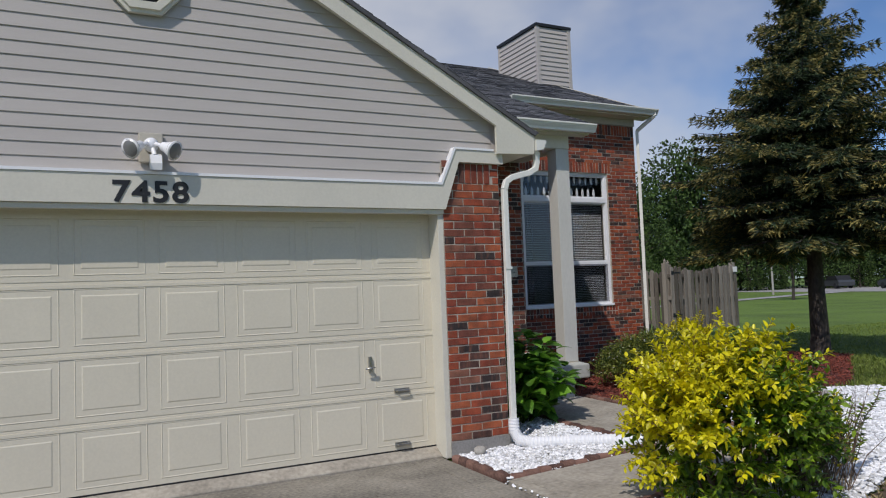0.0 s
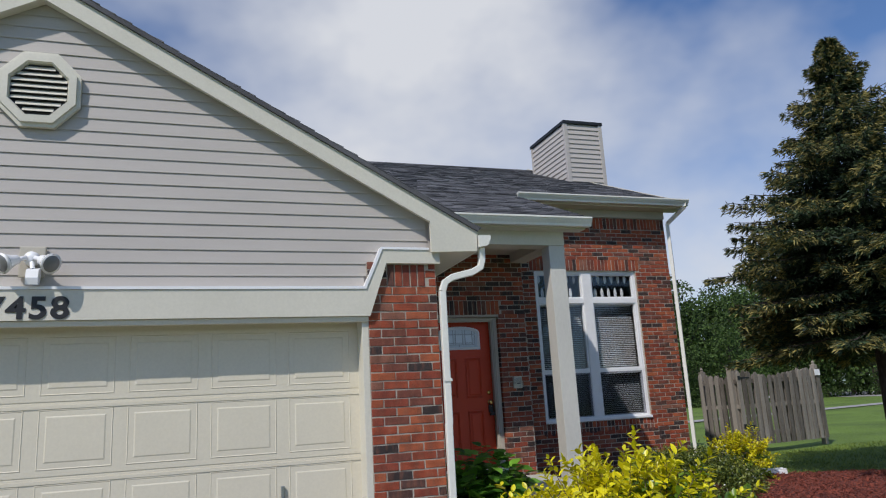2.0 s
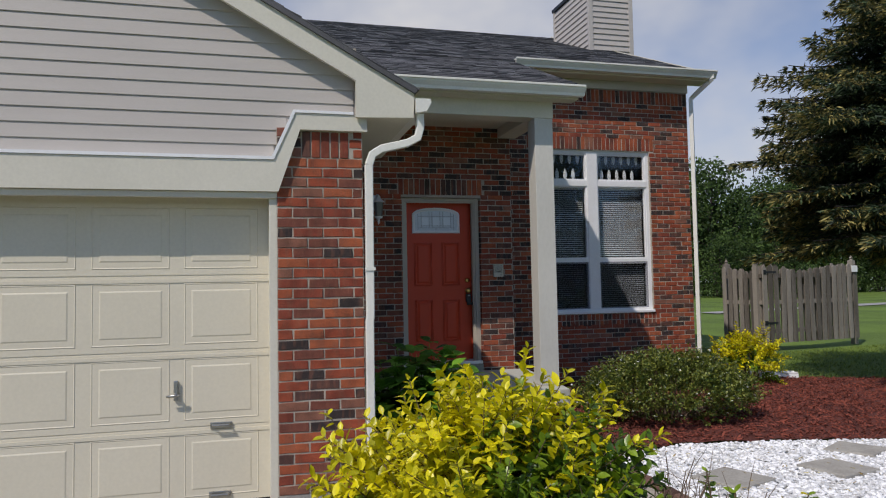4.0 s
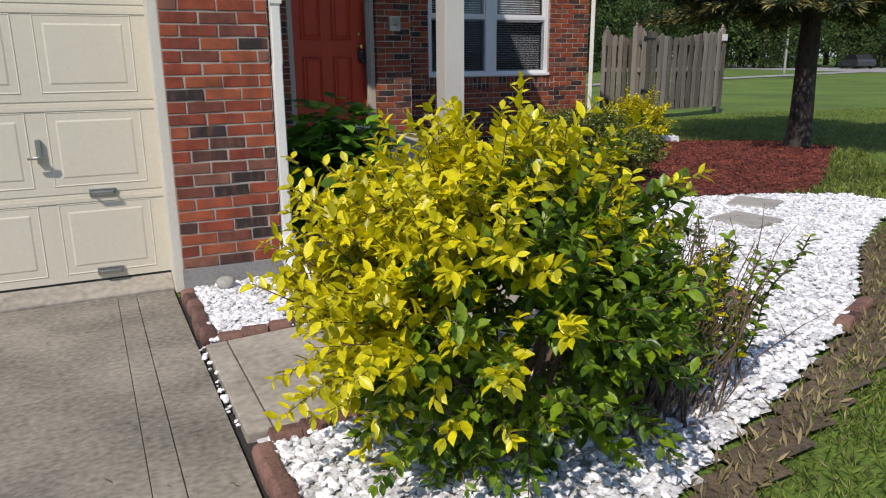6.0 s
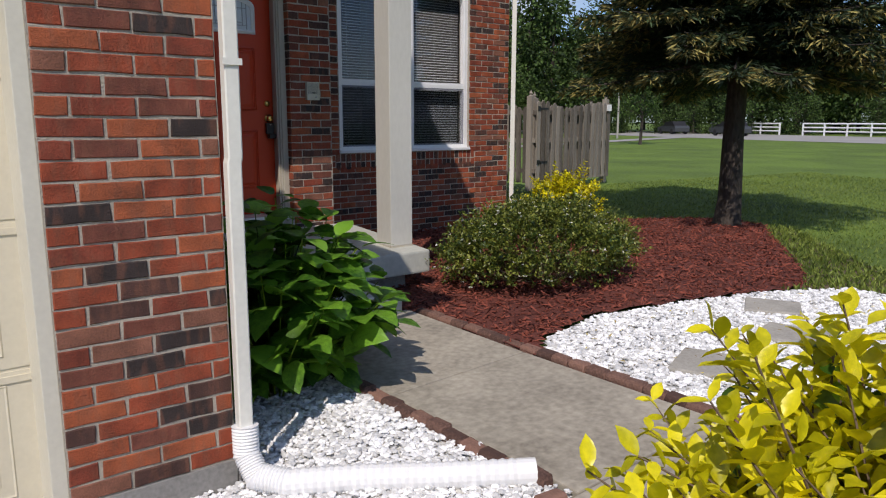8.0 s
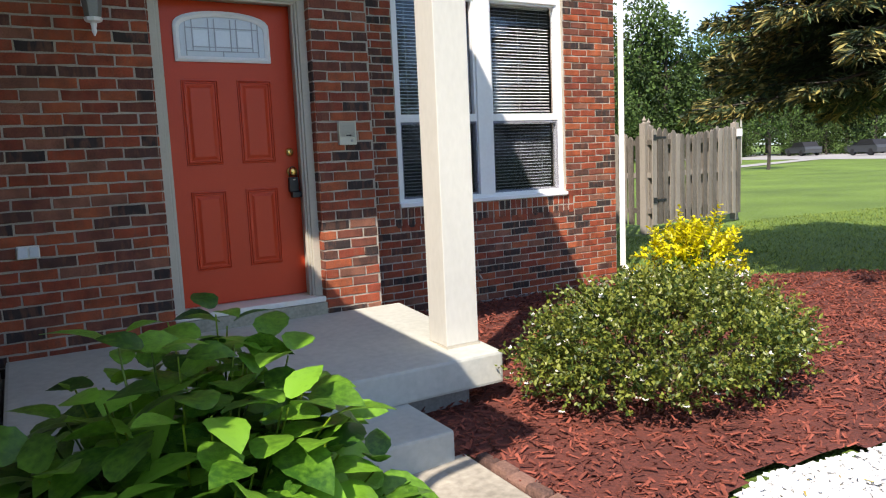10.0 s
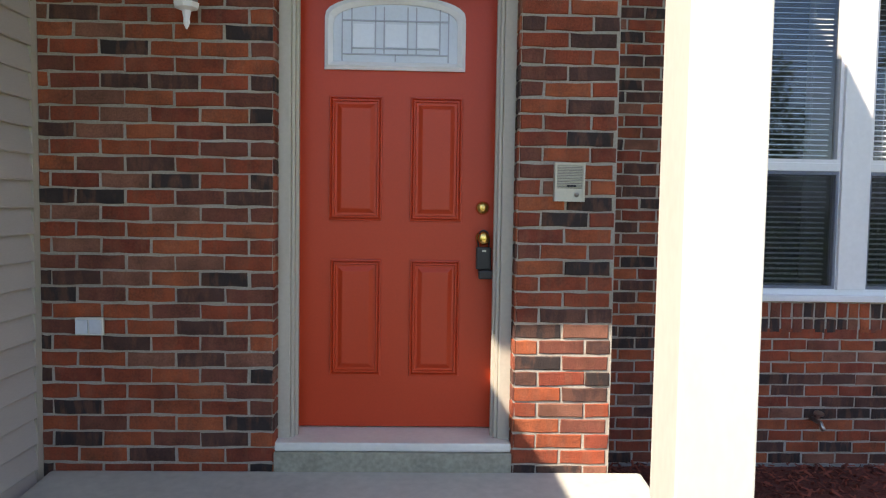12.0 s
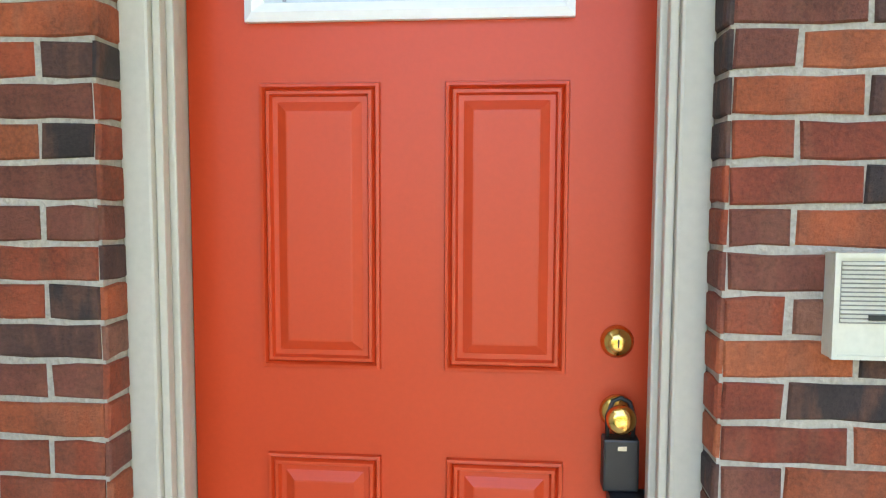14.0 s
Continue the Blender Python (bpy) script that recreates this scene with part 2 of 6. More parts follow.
M_WOOD = mat("far_foliage", (0.022, 0.055, 0.010), 0.8, 0.4, 0.15, 1.5, 0, rnd=1.0, island=True, col2=(0.085, 0.15, 0.028), trans=0.2)
M_YEL = mat("golden_leaf", (0.58, 0.56, 0.010), 0.36, 0.3, 5, 60, 0.1, rnd=0.9, island=True, col2=(0.93, 0.82, 0.018), trans=0.35)
M_YELO = mat("golden_leaf_single", (0.64, 0.60, 0.010), 0.36, 0.25, 5, 60, 0.1, rnd=0.9, col2=(0.93, 0.82, 0.02), trans=0.35)
M_YELF = mat("fallen_leaf", (0.35, 0.22, 0.05), 0.8, 0.4, 5, 60, 0, rnd=1.2, island=True, col2=(0.60, 0.48, 0.12))
M_GRN = mat("privet_leaf", (0.05, 0.13, 0.012), 0.36, 0.3, 5, 60, 0.1, rnd=0.9, island=True, col2=(0.24, 0.36, 0.02), trans=0.3)
M_HYD = mat("hydrangea_leaf", (0.04, 0.14, 0.014), 0.38, 0.3, 6, 50, 0.3, rnd=0.9, col2=(0.19, 0.40, 0.035), trans=0.30)
M_HYDJ = mat("hydrangea_inner", (0.04, 0.14, 0.014), 0.38, 0.3, 6, 50, 0.3, rnd=0.9, island=True, col2=(0.19, 0.40, 0.035), trans=0.30)
M_SHRUB = mat("abelia_leaf", (0.052, 0.105, 0.018), 0.45, 0.35, 4, 60, 0, rnd=1.0, island=True, col2=(0.25, 0.275, 0.045), trans=0.25)
M_PETAL = mat("white_petal", (0.8, 0.78, 0.74), 0.6, 0.1, 4, 60, 0)
M_BRASS = mat("brass", (0.75, 0.50, 0.16), 0.2, 0.1, 6, 90, 0.02, metal=1.0)
M_STEEL = mat("steel", (0.45, 0.44, 0.41), 0.35, 0.15, 6, 90, 0.05, metal=1.0)
M_BLACK = mat("black_rubber", (0.016, 0.016, 0.018), 0.45, 0.25, 6, 90, 0.08)
M_NUM = mat("black_iron", (0.012, 0.012, 0.013), 0.5, 0.3, 6, 90, 0.08)
M_BELL = mat("intercom_plastic", (0.58, 0.55, 0.44), 0.45, 0.08, 6, 90, 0.04)
M_BLIND = mat("blind_slat", (0.78, 0.78, 0.77), 0.55, 0.08, 4, 60, 0.03)
# dark tone that stands in for the lack of light indoors
M_ROOM = mat("painted_dim_room", (0.10, 0.095, 0.09), 0.9, 0.2, 1, 20, 0.1)
M_LACE = mat("lace", (0.75, 0.74, 0.72), 0.8, 0.08, 8, 80, 0.1)
M_ROAD = mat("far_road", (0.32, 0.31, 0.30), 0.9, 0.2, 0.2, 5, 0.2)
M_LEAD = mat("lead_came", (0.33, 0.34, 0.36), 0.4, 0.15, 8, 90, 0.1, metal=0.6)
M_FROST = mat("frosted_glass", (0.62, 0.66, 0.70), 0.18, 0.06, 8, 70, 0.35)
M_FROST2 = mat("clear_bevel_glass", (0.74, 0.78, 0.82), 0.08, 0.05, 8, 70, 0.1)
M_GLASS = glass_mat("window_glass", (0.90, 0.92, 0.93), base=0.055)
M_SCREEN = glass_mat("insect_screen", (0.66, 0.67, 0.71), 0.6, 0.01)
M_LENS = mat("flood_lens", (0.17, 0.17, 0.165), 0.2, 0.1, 20, 90, 0.3)
M_CAR = mat("far_car_paint", (0.05, 0.055, 0.06), 0.3, 0.1, 1, 10, 0)


# ---- builders ----
LOCS = {}


def thing(name, label, category, group="", loc=(0, 0, 0)):
    ob = new(name)
    ob.empty_display_size = 0.1
    ob.location = loc
    LOCS[ob] = Vector(loc)
    return tagged(ob, label, category, group)


def mesh_of(bm, name, material, smooth=False):
    me = bpy.data.meshes.new(name)
    bm.normal_update()
    bm.to_mesh(me)
    bm.free()
    for m in material if isinstance(material, (list, tuple)) else [material]:
        me.materials.append(m)
    if smooth:
        for p in me.polygons:
            p.use_smooth = True
    return me


def part(name, bm, material, parent, label="", smooth=False):
    """One mesh, given in world places, under a thing or a part."""
    me = bm if isinstance(bm, bpy.types.Mesh) else mesh_of(bm, name, material, smooth)
    ob = new(name, me)
    ob.parent = parent
    if parent in LOCS:
        ob.matrix_parent_inverse = Matrix.Translation(-LOCS[parent])
    return tagged(ob, label)


def structure(name, bm, material, label, category, smooth=False):
    ob = new(name, mesh_of(bm, name, material, smooth))
    return tagged(ob, label, category, kind="structure")


def box(bm, x0, x1, y0, y1, z0, z1, bevel=0.0):
    v = [bm.verts.new((x, y, z)) for z in (z0, z1) for y in (y0, y1) for x in (x0, x1)]
    fs = [bm.faces.new([v[i] for i in q]) for q in ((0, 2, 3, 1), (4, 5, 7, 6), (0, 1, 5, 4), (2, 6, 7, 3), (0, 4, 6, 2), (1, 3, 7, 5))]
    if bevel:
        bmesh.ops.bevel(bm, geom=list({e for f in fs for e in f.edges}), offset=bevel, segments=2, affect="EDGES", profile=0.6)
    return bm


def boxes(*rows, bevel=0.0):
    bm = bmesh.new()
    for r in rows:
        box(bm, *r, bevel=bevel)
    return bm


def prism(bm, pts, axis, a0, a1):
    """Extrudes the outline pts along an axis, from a0 to a1."""
    def at(p, a):
        return {"x": (a, p[0], p[1]), "y": (p[0], a, p[1]), "z": (p[0], p[1], a)}[axis]
    lo, hi = [bm.verts.new(at(p, a0)) for p in pts], [bm.verts.new(at(p, a1)) for p in pts]
    k = len(pts)
    fs = [bm.faces.new(lo[::-1]), bm.faces.new(hi)]
    fs += [bm.faces.new((lo[i], lo[(i + 1) % k], hi[(i + 1) % k], hi[i])) for i in range(k)]
    bmesh.ops.recalc_face_normals(bm, faces=fs)
    return bm


def tube(bm, path, radii, sides=10, caps=True):
    """A round pipe along a line of points."""
    path = [Vector(p) for p in path]
    if not hasattr(radii, "__len__"):
        radii = [radii] * len(path)
    rings = []
    for i, p in enumerate(path):
        d = (path[min(i + 1, len(path) - 1)] - path[max(i - 1, 0)]).normalized()
        u = d.cross(Vector((0, 0, 1)))
        u = u.normalized() if u.length > 0.05 else Vector((1, 0, 0))
        w = d.cross(u)
        rings.append([bm.verts.new(p + radii[i] * (math.cos(a) * u + math.sin(a) * w)) for a in [2 * math.pi * k / sides for k in range(sides)]])
    for a, b in zip(rings, rings[1:]):
        for k in range(sides):
            bm.faces.new((a[k], a[(k + 1) % sides], b[(k + 1) % sides], b[k]))
    if caps:
        bm.faces.new(rings[0][::-1])
        bm.faces.new(rings[-1])
    return bm


def lathe(bm, origin, axis, profile, sides=20):
    """Turns (distance, radius) rows about an axis."""
    return tube(bm, [Vector(origin) + Vector(axis) * d for d, r in profile], [r for d, r in profile], sides)


def raw(name, verts, faces, material, smooth=False):
    me = bpy.data.meshes.new(name)
    me.from_pydata(verts, [], faces)
    for m in material if isinstance(material, (list, tuple)) else [material]:
        me.materials.append(m)
    if smooth:
        me.polygons.foreach_set("use_smooth", [True] * len(me.polygons))
    return me


def gz(x, y):
    """Height of the ground: level drive, then a gentle rise to the house."""
    return 0.12 * min(1, max(0, (x - 3.75) / 2.8)) + 0.06 * min(1, max(0, (y - 6.5) / 4)) * min(1, max(0, (x - 3.75) / 2.8))


def inside(x, y, poly):
    hit = False
    for (x0, y0), (x1, y1) in zip(poly, poly[1:] + poly[:1]):
        if (y0 > y) != (y1 > y) and x < (x1 - x0) * (y - y0) / (y1 - y0) + x0:
            hit = not hit
    return hit


# ---- ground ----
def spread(lo, hi, near_lo, near_hi, step):
    v = [near_lo]
    while v[-1] < near_hi:
        v.append(v[-1] + step)
    d = step
    while v[-1] < hi:
        d *= 1.6
        v.append(v[-1] + d)
    d = step
    while v[0] > lo:
        d *= 1.6
        v.insert(0, v[0] - d)
    return v


gx, gy = spread(-900, 900, 3.75, 20, 0.55), spread(-900, 900, 2, 18, 0.55)
gv = [(x, y, gz(x, y) - 0.03 + (0.02 * noise.noise((x * 0.6, y * 0.6, 0)) if x > 6.5 and y < 60 else 0)) for y in gy for x in gx]
k = len(gx)
gf = [(j * k + i, j * k + i + 1, (j + 1) * k + i + 1, (j + 1) * k + i) for j in range(len(gy) - 1) for i in range(k - 1)]
tagged(new("ground", raw("ground", gv, gf, M_LAWN, True)), "mown green lawn with worn patches reaching the road", "lawn", kind="structure")

# driveway in slabs with joints, and the lip under the garage door
drive = structure("driveway", boxes((-4.0, 3.74, -14, 6.52, -0.25, -0.035)), M_DARK, "grey concrete driveway with joints, stained by tyres", "driveway")
for x0, x1, y0, y1 in ((-4.0, 0.6, -14, -2.0), (0.606, 3.508, -14, -2.0), (-4.0, 0.6, -1.99, 2.6), (0.606, 3.405, -1.99, 2.6), (3.4075, 3.5115, -1.99, 2.6), (-4.0, 0.6, 2.61, 6.395), (0.606, 3.405, 2.61, 6.395), (3.4075, 3.5115, 2.61, 6.395), (3.515, 3.735, -14, 2.6), (3.515, 3.735, 2.61, 6.395)):
    part("slab", boxes((x0, x1, y0, y1, -0.12, 0.0), bevel=0.003), M_CONC, drive)
structure("garage_apron", prism(bmesh.new(), [(6.408, -0.1), (6.60, -0.1), (6.60, 0.088), (6.53, 0.082), (6.415, 0.020), (6.408, 0.010)], "x", -1.36, 3.742), M_CONC2, "sloping concrete lip under the garage door", "apron")
structure("joint_strip", boxes((3.736, 3.83, -6, 6.3, -0.1, -0.02)), M_DARK, "dark soil gap beside the driveway", "joint")
walkway = structure("walkway", boxes((3.76, 6.44, 4.24, 7.8, -0.2, -0.06)), M_DARK, "pale concrete walkway turning to the porch step", "walkway")


def slab(x0, x1, y0, y1):
    bm = bmesh.new()
    box(bm, x0, x1, y0, y1, -0.1, 0.0, bevel=0.008)
    for v in bm.verts:
        v.co.z += gz(v.co.x, v.co.y) + 0.02
    return part("slab", bm, M_CONC2, walkway)


slab(3.768, 3.872, 4.27, 5.29), slab(3.878, 5.08, 4.27, 5.29), slab(5.09, 6.42, 4.27, 5.29), slab(5.42, 6.42, 5.30, 6.6), slab(5.42, 6.42, 6.61, 7.84)

BED_A = [(3.80, 5.32), (5.40, 5.32), (5.40, 7.8), (4.95, 7.8), (4.95, 8.3), (4.46, 8.3), (4.46, 6.30), (3.80, 6.30)]
BED_B = [(3.80, 4.22), (6.48, 4.22), (6.48, 6.45), (6.75, 6.72), (7.4, 6.86), (8.3, 6.72), (9.2, 6.48), (9.85, 6.1), (9.85, 5.57), (8.9, 5.2), (8.0, 4.73), (6.8, 3.9), (5.66, 3.46), (5.14, 3.28), (4.5, 3.0), (3.80, 2.85)]
BED_M = [(6.46, 6.5), (6.75, 6.75), (7.4, 6.9), (8.3, 6.76), (9.2, 6.5), (9.6, 6.35), (10.15, 6.62), (11.1, 7.25), (12.0, 7.9), (12.75, 8.35), (12.95, 9.0), (12.4, 9.5), (11.7, 9.85), (11.0, 10.1), (10.25, 10.75), (6.83, 10.75), (6.83, 8.44), (6.36, 8.44), (6.36, 7.84), (6.46, 7.8)]


def bed(name, poly, lift, material, label, category):
    """A sheet over the bed's outline that follows the ground."""
    xs, ys = [p[0] for p in poly], [p[1] for p in poly]
    st, verts, faces, ids = 0.07, [], [], {}
    for i in range(int((max(xs) - min(xs)) / st) + 1):
        for j in range(int((max(ys) - min(ys)) / st) + 1):
            if inside(min(xs) + (i + 0.5) * st, min(ys) + (j + 0.5) * st, poly):
                f = []
                for a, b in ((0, 0), (1, 0), (1, 1), (0, 1)):
                    key = (i + a, j + b)
                    if key not in ids:
                        x, y = min(xs) + key[0] * st, min(ys) + key[1] * st
                        ids[key] = len(verts)
                        verts.append((x, y, gz(x, y) + lift + 0.012 * noise.noise((x * 3, y * 3, 1))))
                    f.append(ids[key])
                faces.append(f)
    return tagged(new(name, raw(name, verts, faces, material, True)), label, category, kind="structure")


BED_S = [(9.2, 6.48), (9.85, 6.08), (9.85, 5.57), (9.0, 5.17), (9.1, 5.06), (10.1, 5.45), (10.9, 6.25), (11.9, 7.2), (12.9, 8.1), (12.75, 8.35), (12.0, 7.9), (11.1, 7.25), (10.15, 6.62), (9.6, 6.35)]
BED_E = [(9.0, 5.17), (8.0, 4.70), (6.8, 3.87), (5.66, 3.43), (5.14, 3.25), (4.5, 2.97), (4.5, 2.88), (5.2, 3.08), (5.8, 3.28), (6.9, 3.66), (8.1, 4.5), (9.1, 5.0)]
bed("soil_bed", BED_S, 0.004, M_SOIL, "worn bare brown soil between mulch and lawn", "soil")
bed("soil_bed", BED_E, 0.0, M_SOIL, "thin strip of bare soil along the gravel", "soil")
bed("gravel_bed", BED_A, 0.0, M_GRAVELB, "bed of white stones beside the brick pier", "gravel bed")
bed("gravel_bed", BED_B, 0.0, M_GRAVELB, "bed of white stones beside the walkway", "gravel bed")
bed("mulch_bed", BED_M, 0.02, M_MULCHB, "bed of red-brown shredded wood mulch", "mulch bed")


# ---- house walls ----
PITCH, COURSE, GAP = 0.203, 0.0677, 0.0105
WALL_DOOR, WALL_WIN, WALL_PIER = 9.60, 10.72, 6.32
wall_pier = structure("wall_garage", boxes((3.80, 4.43, WALL_PIER, WALL_PIER + 0.19, 0.0, 2.80), (4.24, 4.42, WALL_PIER + 0.19, WALL_DOOR, 0.0, 3.5)), M_MORTAR, "red brick garage pier with concrete footing", "wall")
structure("wall_garage_far", boxes((-2.1, -1.42, WALL_PIER, WALL_PIER + 0.19, 0.0, 2.80), (-2.1, -1.91, WALL_PIER + 0.19, 16.0, 0.0, 2.8)), M_SIDING, "plain far wall of the garage", "wall")
part("footing", boxes((3.795, 4.435, WALL_PIER - 0.015, WALL_PIER - 0.001, -0.02, 0.145), (4.431, 4.445, WALL_PIER - 0.015, WALL_DOOR, -0.02, 0.145)), M_FOOT, wall_pier)
part("corner_board", boxes((4.421, 4.44, WALL_PIER + 0.19, WALL_PIER + 0.26, 0.15, 2.9), (4.421, 4.44, WALL_DOOR - 0.05, WALL_DOOR - 0.004, 0.5, 3.5)), M_FRAME, wall_pier)
for i in range(27):
    z = 0.16 + i * 0.108
    bm = bmesh.new()
    rows = [[bm.verts.new((x, y, h)) for y in (WALL_PIER + 0.26, WALL_DOOR - 0.05)] for x, h in ((4.421, z), (4.442, z), (4.444, z + 0.006), (4.424, z + 0.116))]
    for a, b in zip(rows, rows[1:]):
        bm.faces.new((a[0], a[1], b[1], b[0]))
    part("siding_board", bm, M_SIDING, wall_pier)
structure("wall_porch_return", boxes((6.62, 6.85, WALL_DOOR + 0.251, WALL_WIN + 0.2, 0.1, 4.2)), M_MORTAR, "red brick return between porch and front wall", "wall")
wall_door = structure("wall_porch", prism(bmesh.new(), [(4.41, 0.2), (5.398, 0.2), (5.398, 2.73), (6.412, 2.73), (6.412, 0.2), (6.829, 0.2), (6.829, 3.75), (4.41, 3.75)], "y", WALL_DOOR, WALL_DOOR + 0.25), M_MORTAR, "dark red brick porch wall around the front door", "wall")
WX0, WX1, WZ0, WZ1 = 7.58, 9.49, 1.20, 3.615
wall_win = structure("wall_front", boxes((6.85, WX0, WALL_WIN, WALL_WIN + 0.2, 0.0, 4.62), (WX1, 10.18, WALL_WIN, WALL_WIN + 0.2, 0.0, 4.62), (WX0, WX1, WALL_WIN, WALL_WIN + 0.2, 0.0, WZ0), (WX0, WX1, WALL_WIN, WALL_WIN + 0.2, WZ1, 4.62), (10.0, 10.18, WALL_WIN + 0.2, 22.0, 0.0, 4.62)), M_MORTAR, "red brick front wall with a tall double window", "wall")
part("footing", boxes((6.98, 10.19, WALL_WIN - 0.014, WALL_WIN - 0.001, 0.0, 0.215)), M_FOOT, wall_win)
# inner room behind the window, its dimness put into the colour, and closing walls at the back
structure("wall_room", boxes((7.0, 7.05, 10.95, 13.9, 0.6, 4.5), (10.0, 10.05, 10.95, 13.9, 0.6, 4.5), (7.0, 10.05, 13.9, 13.95, 0.6, 4.5), (7.0, 10.05, 10.95, 13.9, 0.55, 0.6)), M_ROOM, "plain walls of the front room, coloured dark for dimness", "wall")
structure("wall_back", boxes((-2.1, 10.18, 22.0, 22.2, 0.0, 4.62)), M_SIDING, "plain rear wall of the house", "wall")


def brick_front(bm, w, h, rng, d=0.006):
    """One brick face, standing proud of the joint, with worn uneven edges."""
    c = 0.0035
    k = 3 if w > 0.12 else 2
    edge = [(-w / 2 + w * i / k, -h / 2) for i in range(k)] + [(w / 2, -h / 2)] + [(w / 2, h / 2)] + [(w / 2 - w * i / k, h / 2) for i in range(1, k)] + [(-w / 2, h / 2)]
    edge = [(x + rng.uniform(-0.0026, 0.0026), z + rng.uniform(-0.0026, 0.0026)) for x, z in edge]
    rings = []
    for inset, y in ((0.0, 0.004), (0.0, -d + c), (c, -d)):
        rings.append([bm.verts.new((x * (1 - 2 * inset / w), y + (rng.uniform(-0.0012, 0.0008) if inset else 0), z * (1 - 2 * inset / h))) for x, z in edge])
    n = len(edge)
    for a, b in zip(rings, rings[1:]):
        for q in range(n):
            bm.faces.new((a[q], a[(q + 1) % n], b[(q + 1) % n], b[q]))
    bm.faces.new(rings[2])
    return bm


BRICKS = {}


def brick_mesh(w, h, rng):
    key = (round(w / 0.006), round(h / 0.006), rng.randrange(5))
    if key not in BRICKS:
        BRICKS[key] = mesh_of(brick_front(bmesh.new(), w, h, rng), "brick", M_BRICK)
    return BRICKS[key]


def lay_bricks(parent, y, x0, x1, z0, z1, openings=(), soldiers=(), seed=1, near=lambda x, z: True, anchor=None, pitch=PITCH, course=COURSE):
    """Running bond on a wall that faces -y; soldiers are upright rows (x0, x1, z0, z1); bricks away from the path are joined."""
    rng = random.Random(seed)
    far, count = bmesh.new(), 0
    todo = []
    blocks = list(openings) + list(soldiers)
    n = int((z1 - z0) / course + 0.5)
    for c in range(n):
        zc = z0 + (c + 0.5) * course
        first = x0 if anchor is None else anchor - math.ceil((anchor - x0) / pitch) * pitch
        start = first - (pitch / 2 if c % 2 else 0.0)
        while start < x1:
            a, b = max(start, x0), min(start + pitch, x1)
            spans = [(a, b)]
            for ox0, ox1, oz0, oz1 in blocks:
                if oz0 < zc < oz1:
                    spans = [s for p, q in spans for s in ((p, min(q, ox0)), (max(p, ox1), q)) if s[1] - s[0] > 0.03]
            todo += [((p + q) / 2, zc, q - p - GAP, course - GAP) for p, q in spans if q - p > 0.03]
            start += pitch
    for ox0, ox1, oz0, oz1 in soldiers:
        k = max(1, round((ox1 - ox0) / course))
        todo += [(ox0 + (i + 0.5) * (ox1 - ox0) / k, (oz0 + oz1) / 2, (ox1 - ox0) / k - GAP, oz1 - oz0 - GAP) for i in range(k)]
    for x, z, w, h in todo:
        place = Vector((x + rng.uniform(-0.002, 0.002), y + rng.uniform(-0.0015, 0.0025), z + rng.uniform(-0.0015, 0.0015)))
        if near(x, z) and count < 300:
            ob = new("brick", brick_mesh(w, h, rng))
            ob.location, ob.rotation_euler = place, (rng.uniform(-0.006, 0.006), rng.uniform(-0.006, 0.006), rng.uniform(-0.01, 0.01))
            ob.parent = parent
            count += 1
        else:
            before = len(far.verts)
            brick_front(far, w, h, rng)
            far.verts.ensure_lookup_table()
            bmesh.ops.translate(far, verts=far.verts[before:], vec=place)
    if len(far.verts):
        tagged(part("brick_field", far, M_BRICKJ, parent), kind="stuff")
    else:
        far.free()


# ---- garage front: trim, gable, siding ----
RIDGE_X, RIDGE_Z, EAVE_X, EAVE_Z = 1.19, 5.115, 4.82, 3.09
SLOPE = (RIDGE_Z - EAVE_Z) / (EAVE_X - RIDGE_X)


def rake_z(x):
    return RIDGE_Z - SLOPE * abs(x - RIDGE_X)


trim = structure("trim", prism(bmesh.new(), [(-1.50, 2.33), (3.81, 2.33), (3.97, 2.79), (4.462, 2.79), (4.462, 2.91), (3.93, 2.91), (3.78, 2.56), (-1.47, 2.56)], "y", 6.272, 6.345), M_TRIM, "cream painted header board over the garage door", "trim")
part("bottom_moulding", boxes((-1.36, 3.80, 6.30, 6.345, 2.285, 2.329), bevel=0.005), M_TRIM, trim)
part("drip_cap", prism(bmesh.new(), [(-1.47, 2.562), (3.78, 2.562), (3.935, 2.912), (4.36, 2.912), (4.36, 2.932), (3.92, 2.932), (3.765, 2.585), (-1.47, 2.585)], "y", 6.262, 6.35), M_WHITE, trim, "white metal drip cap")
part("jamb", boxes((3.745, 3.80, 6.325, 6.56, 0.0, 2.33), (-1.42, -1.365, 6.325, 6.56, 0.0, 2.33), (-1.36, 3.745, 6.345, 6.56, 2.32, 2.37), bevel=0.004), M_TRIM, trim)
gable = structure("wall_gable", prism(bmesh.new(), [(-2.05, 2.80), (4.45, 2.80), (4.45, rake_z(4.45) - 0.08), (RIDGE_X, RIDGE_Z - 0.08), (-2.05, rake_z(-2.05) - 0.08)], "y", 6.352, 6.5), M_SIDING, "beige lapped vinyl siding gable over the garage", "wall")
part("sheathing", boxes((-1.45, 3.80, 6.36, 6.5, 2.36, 2.80)), M_SIDING, gable)
LAP = 0.108
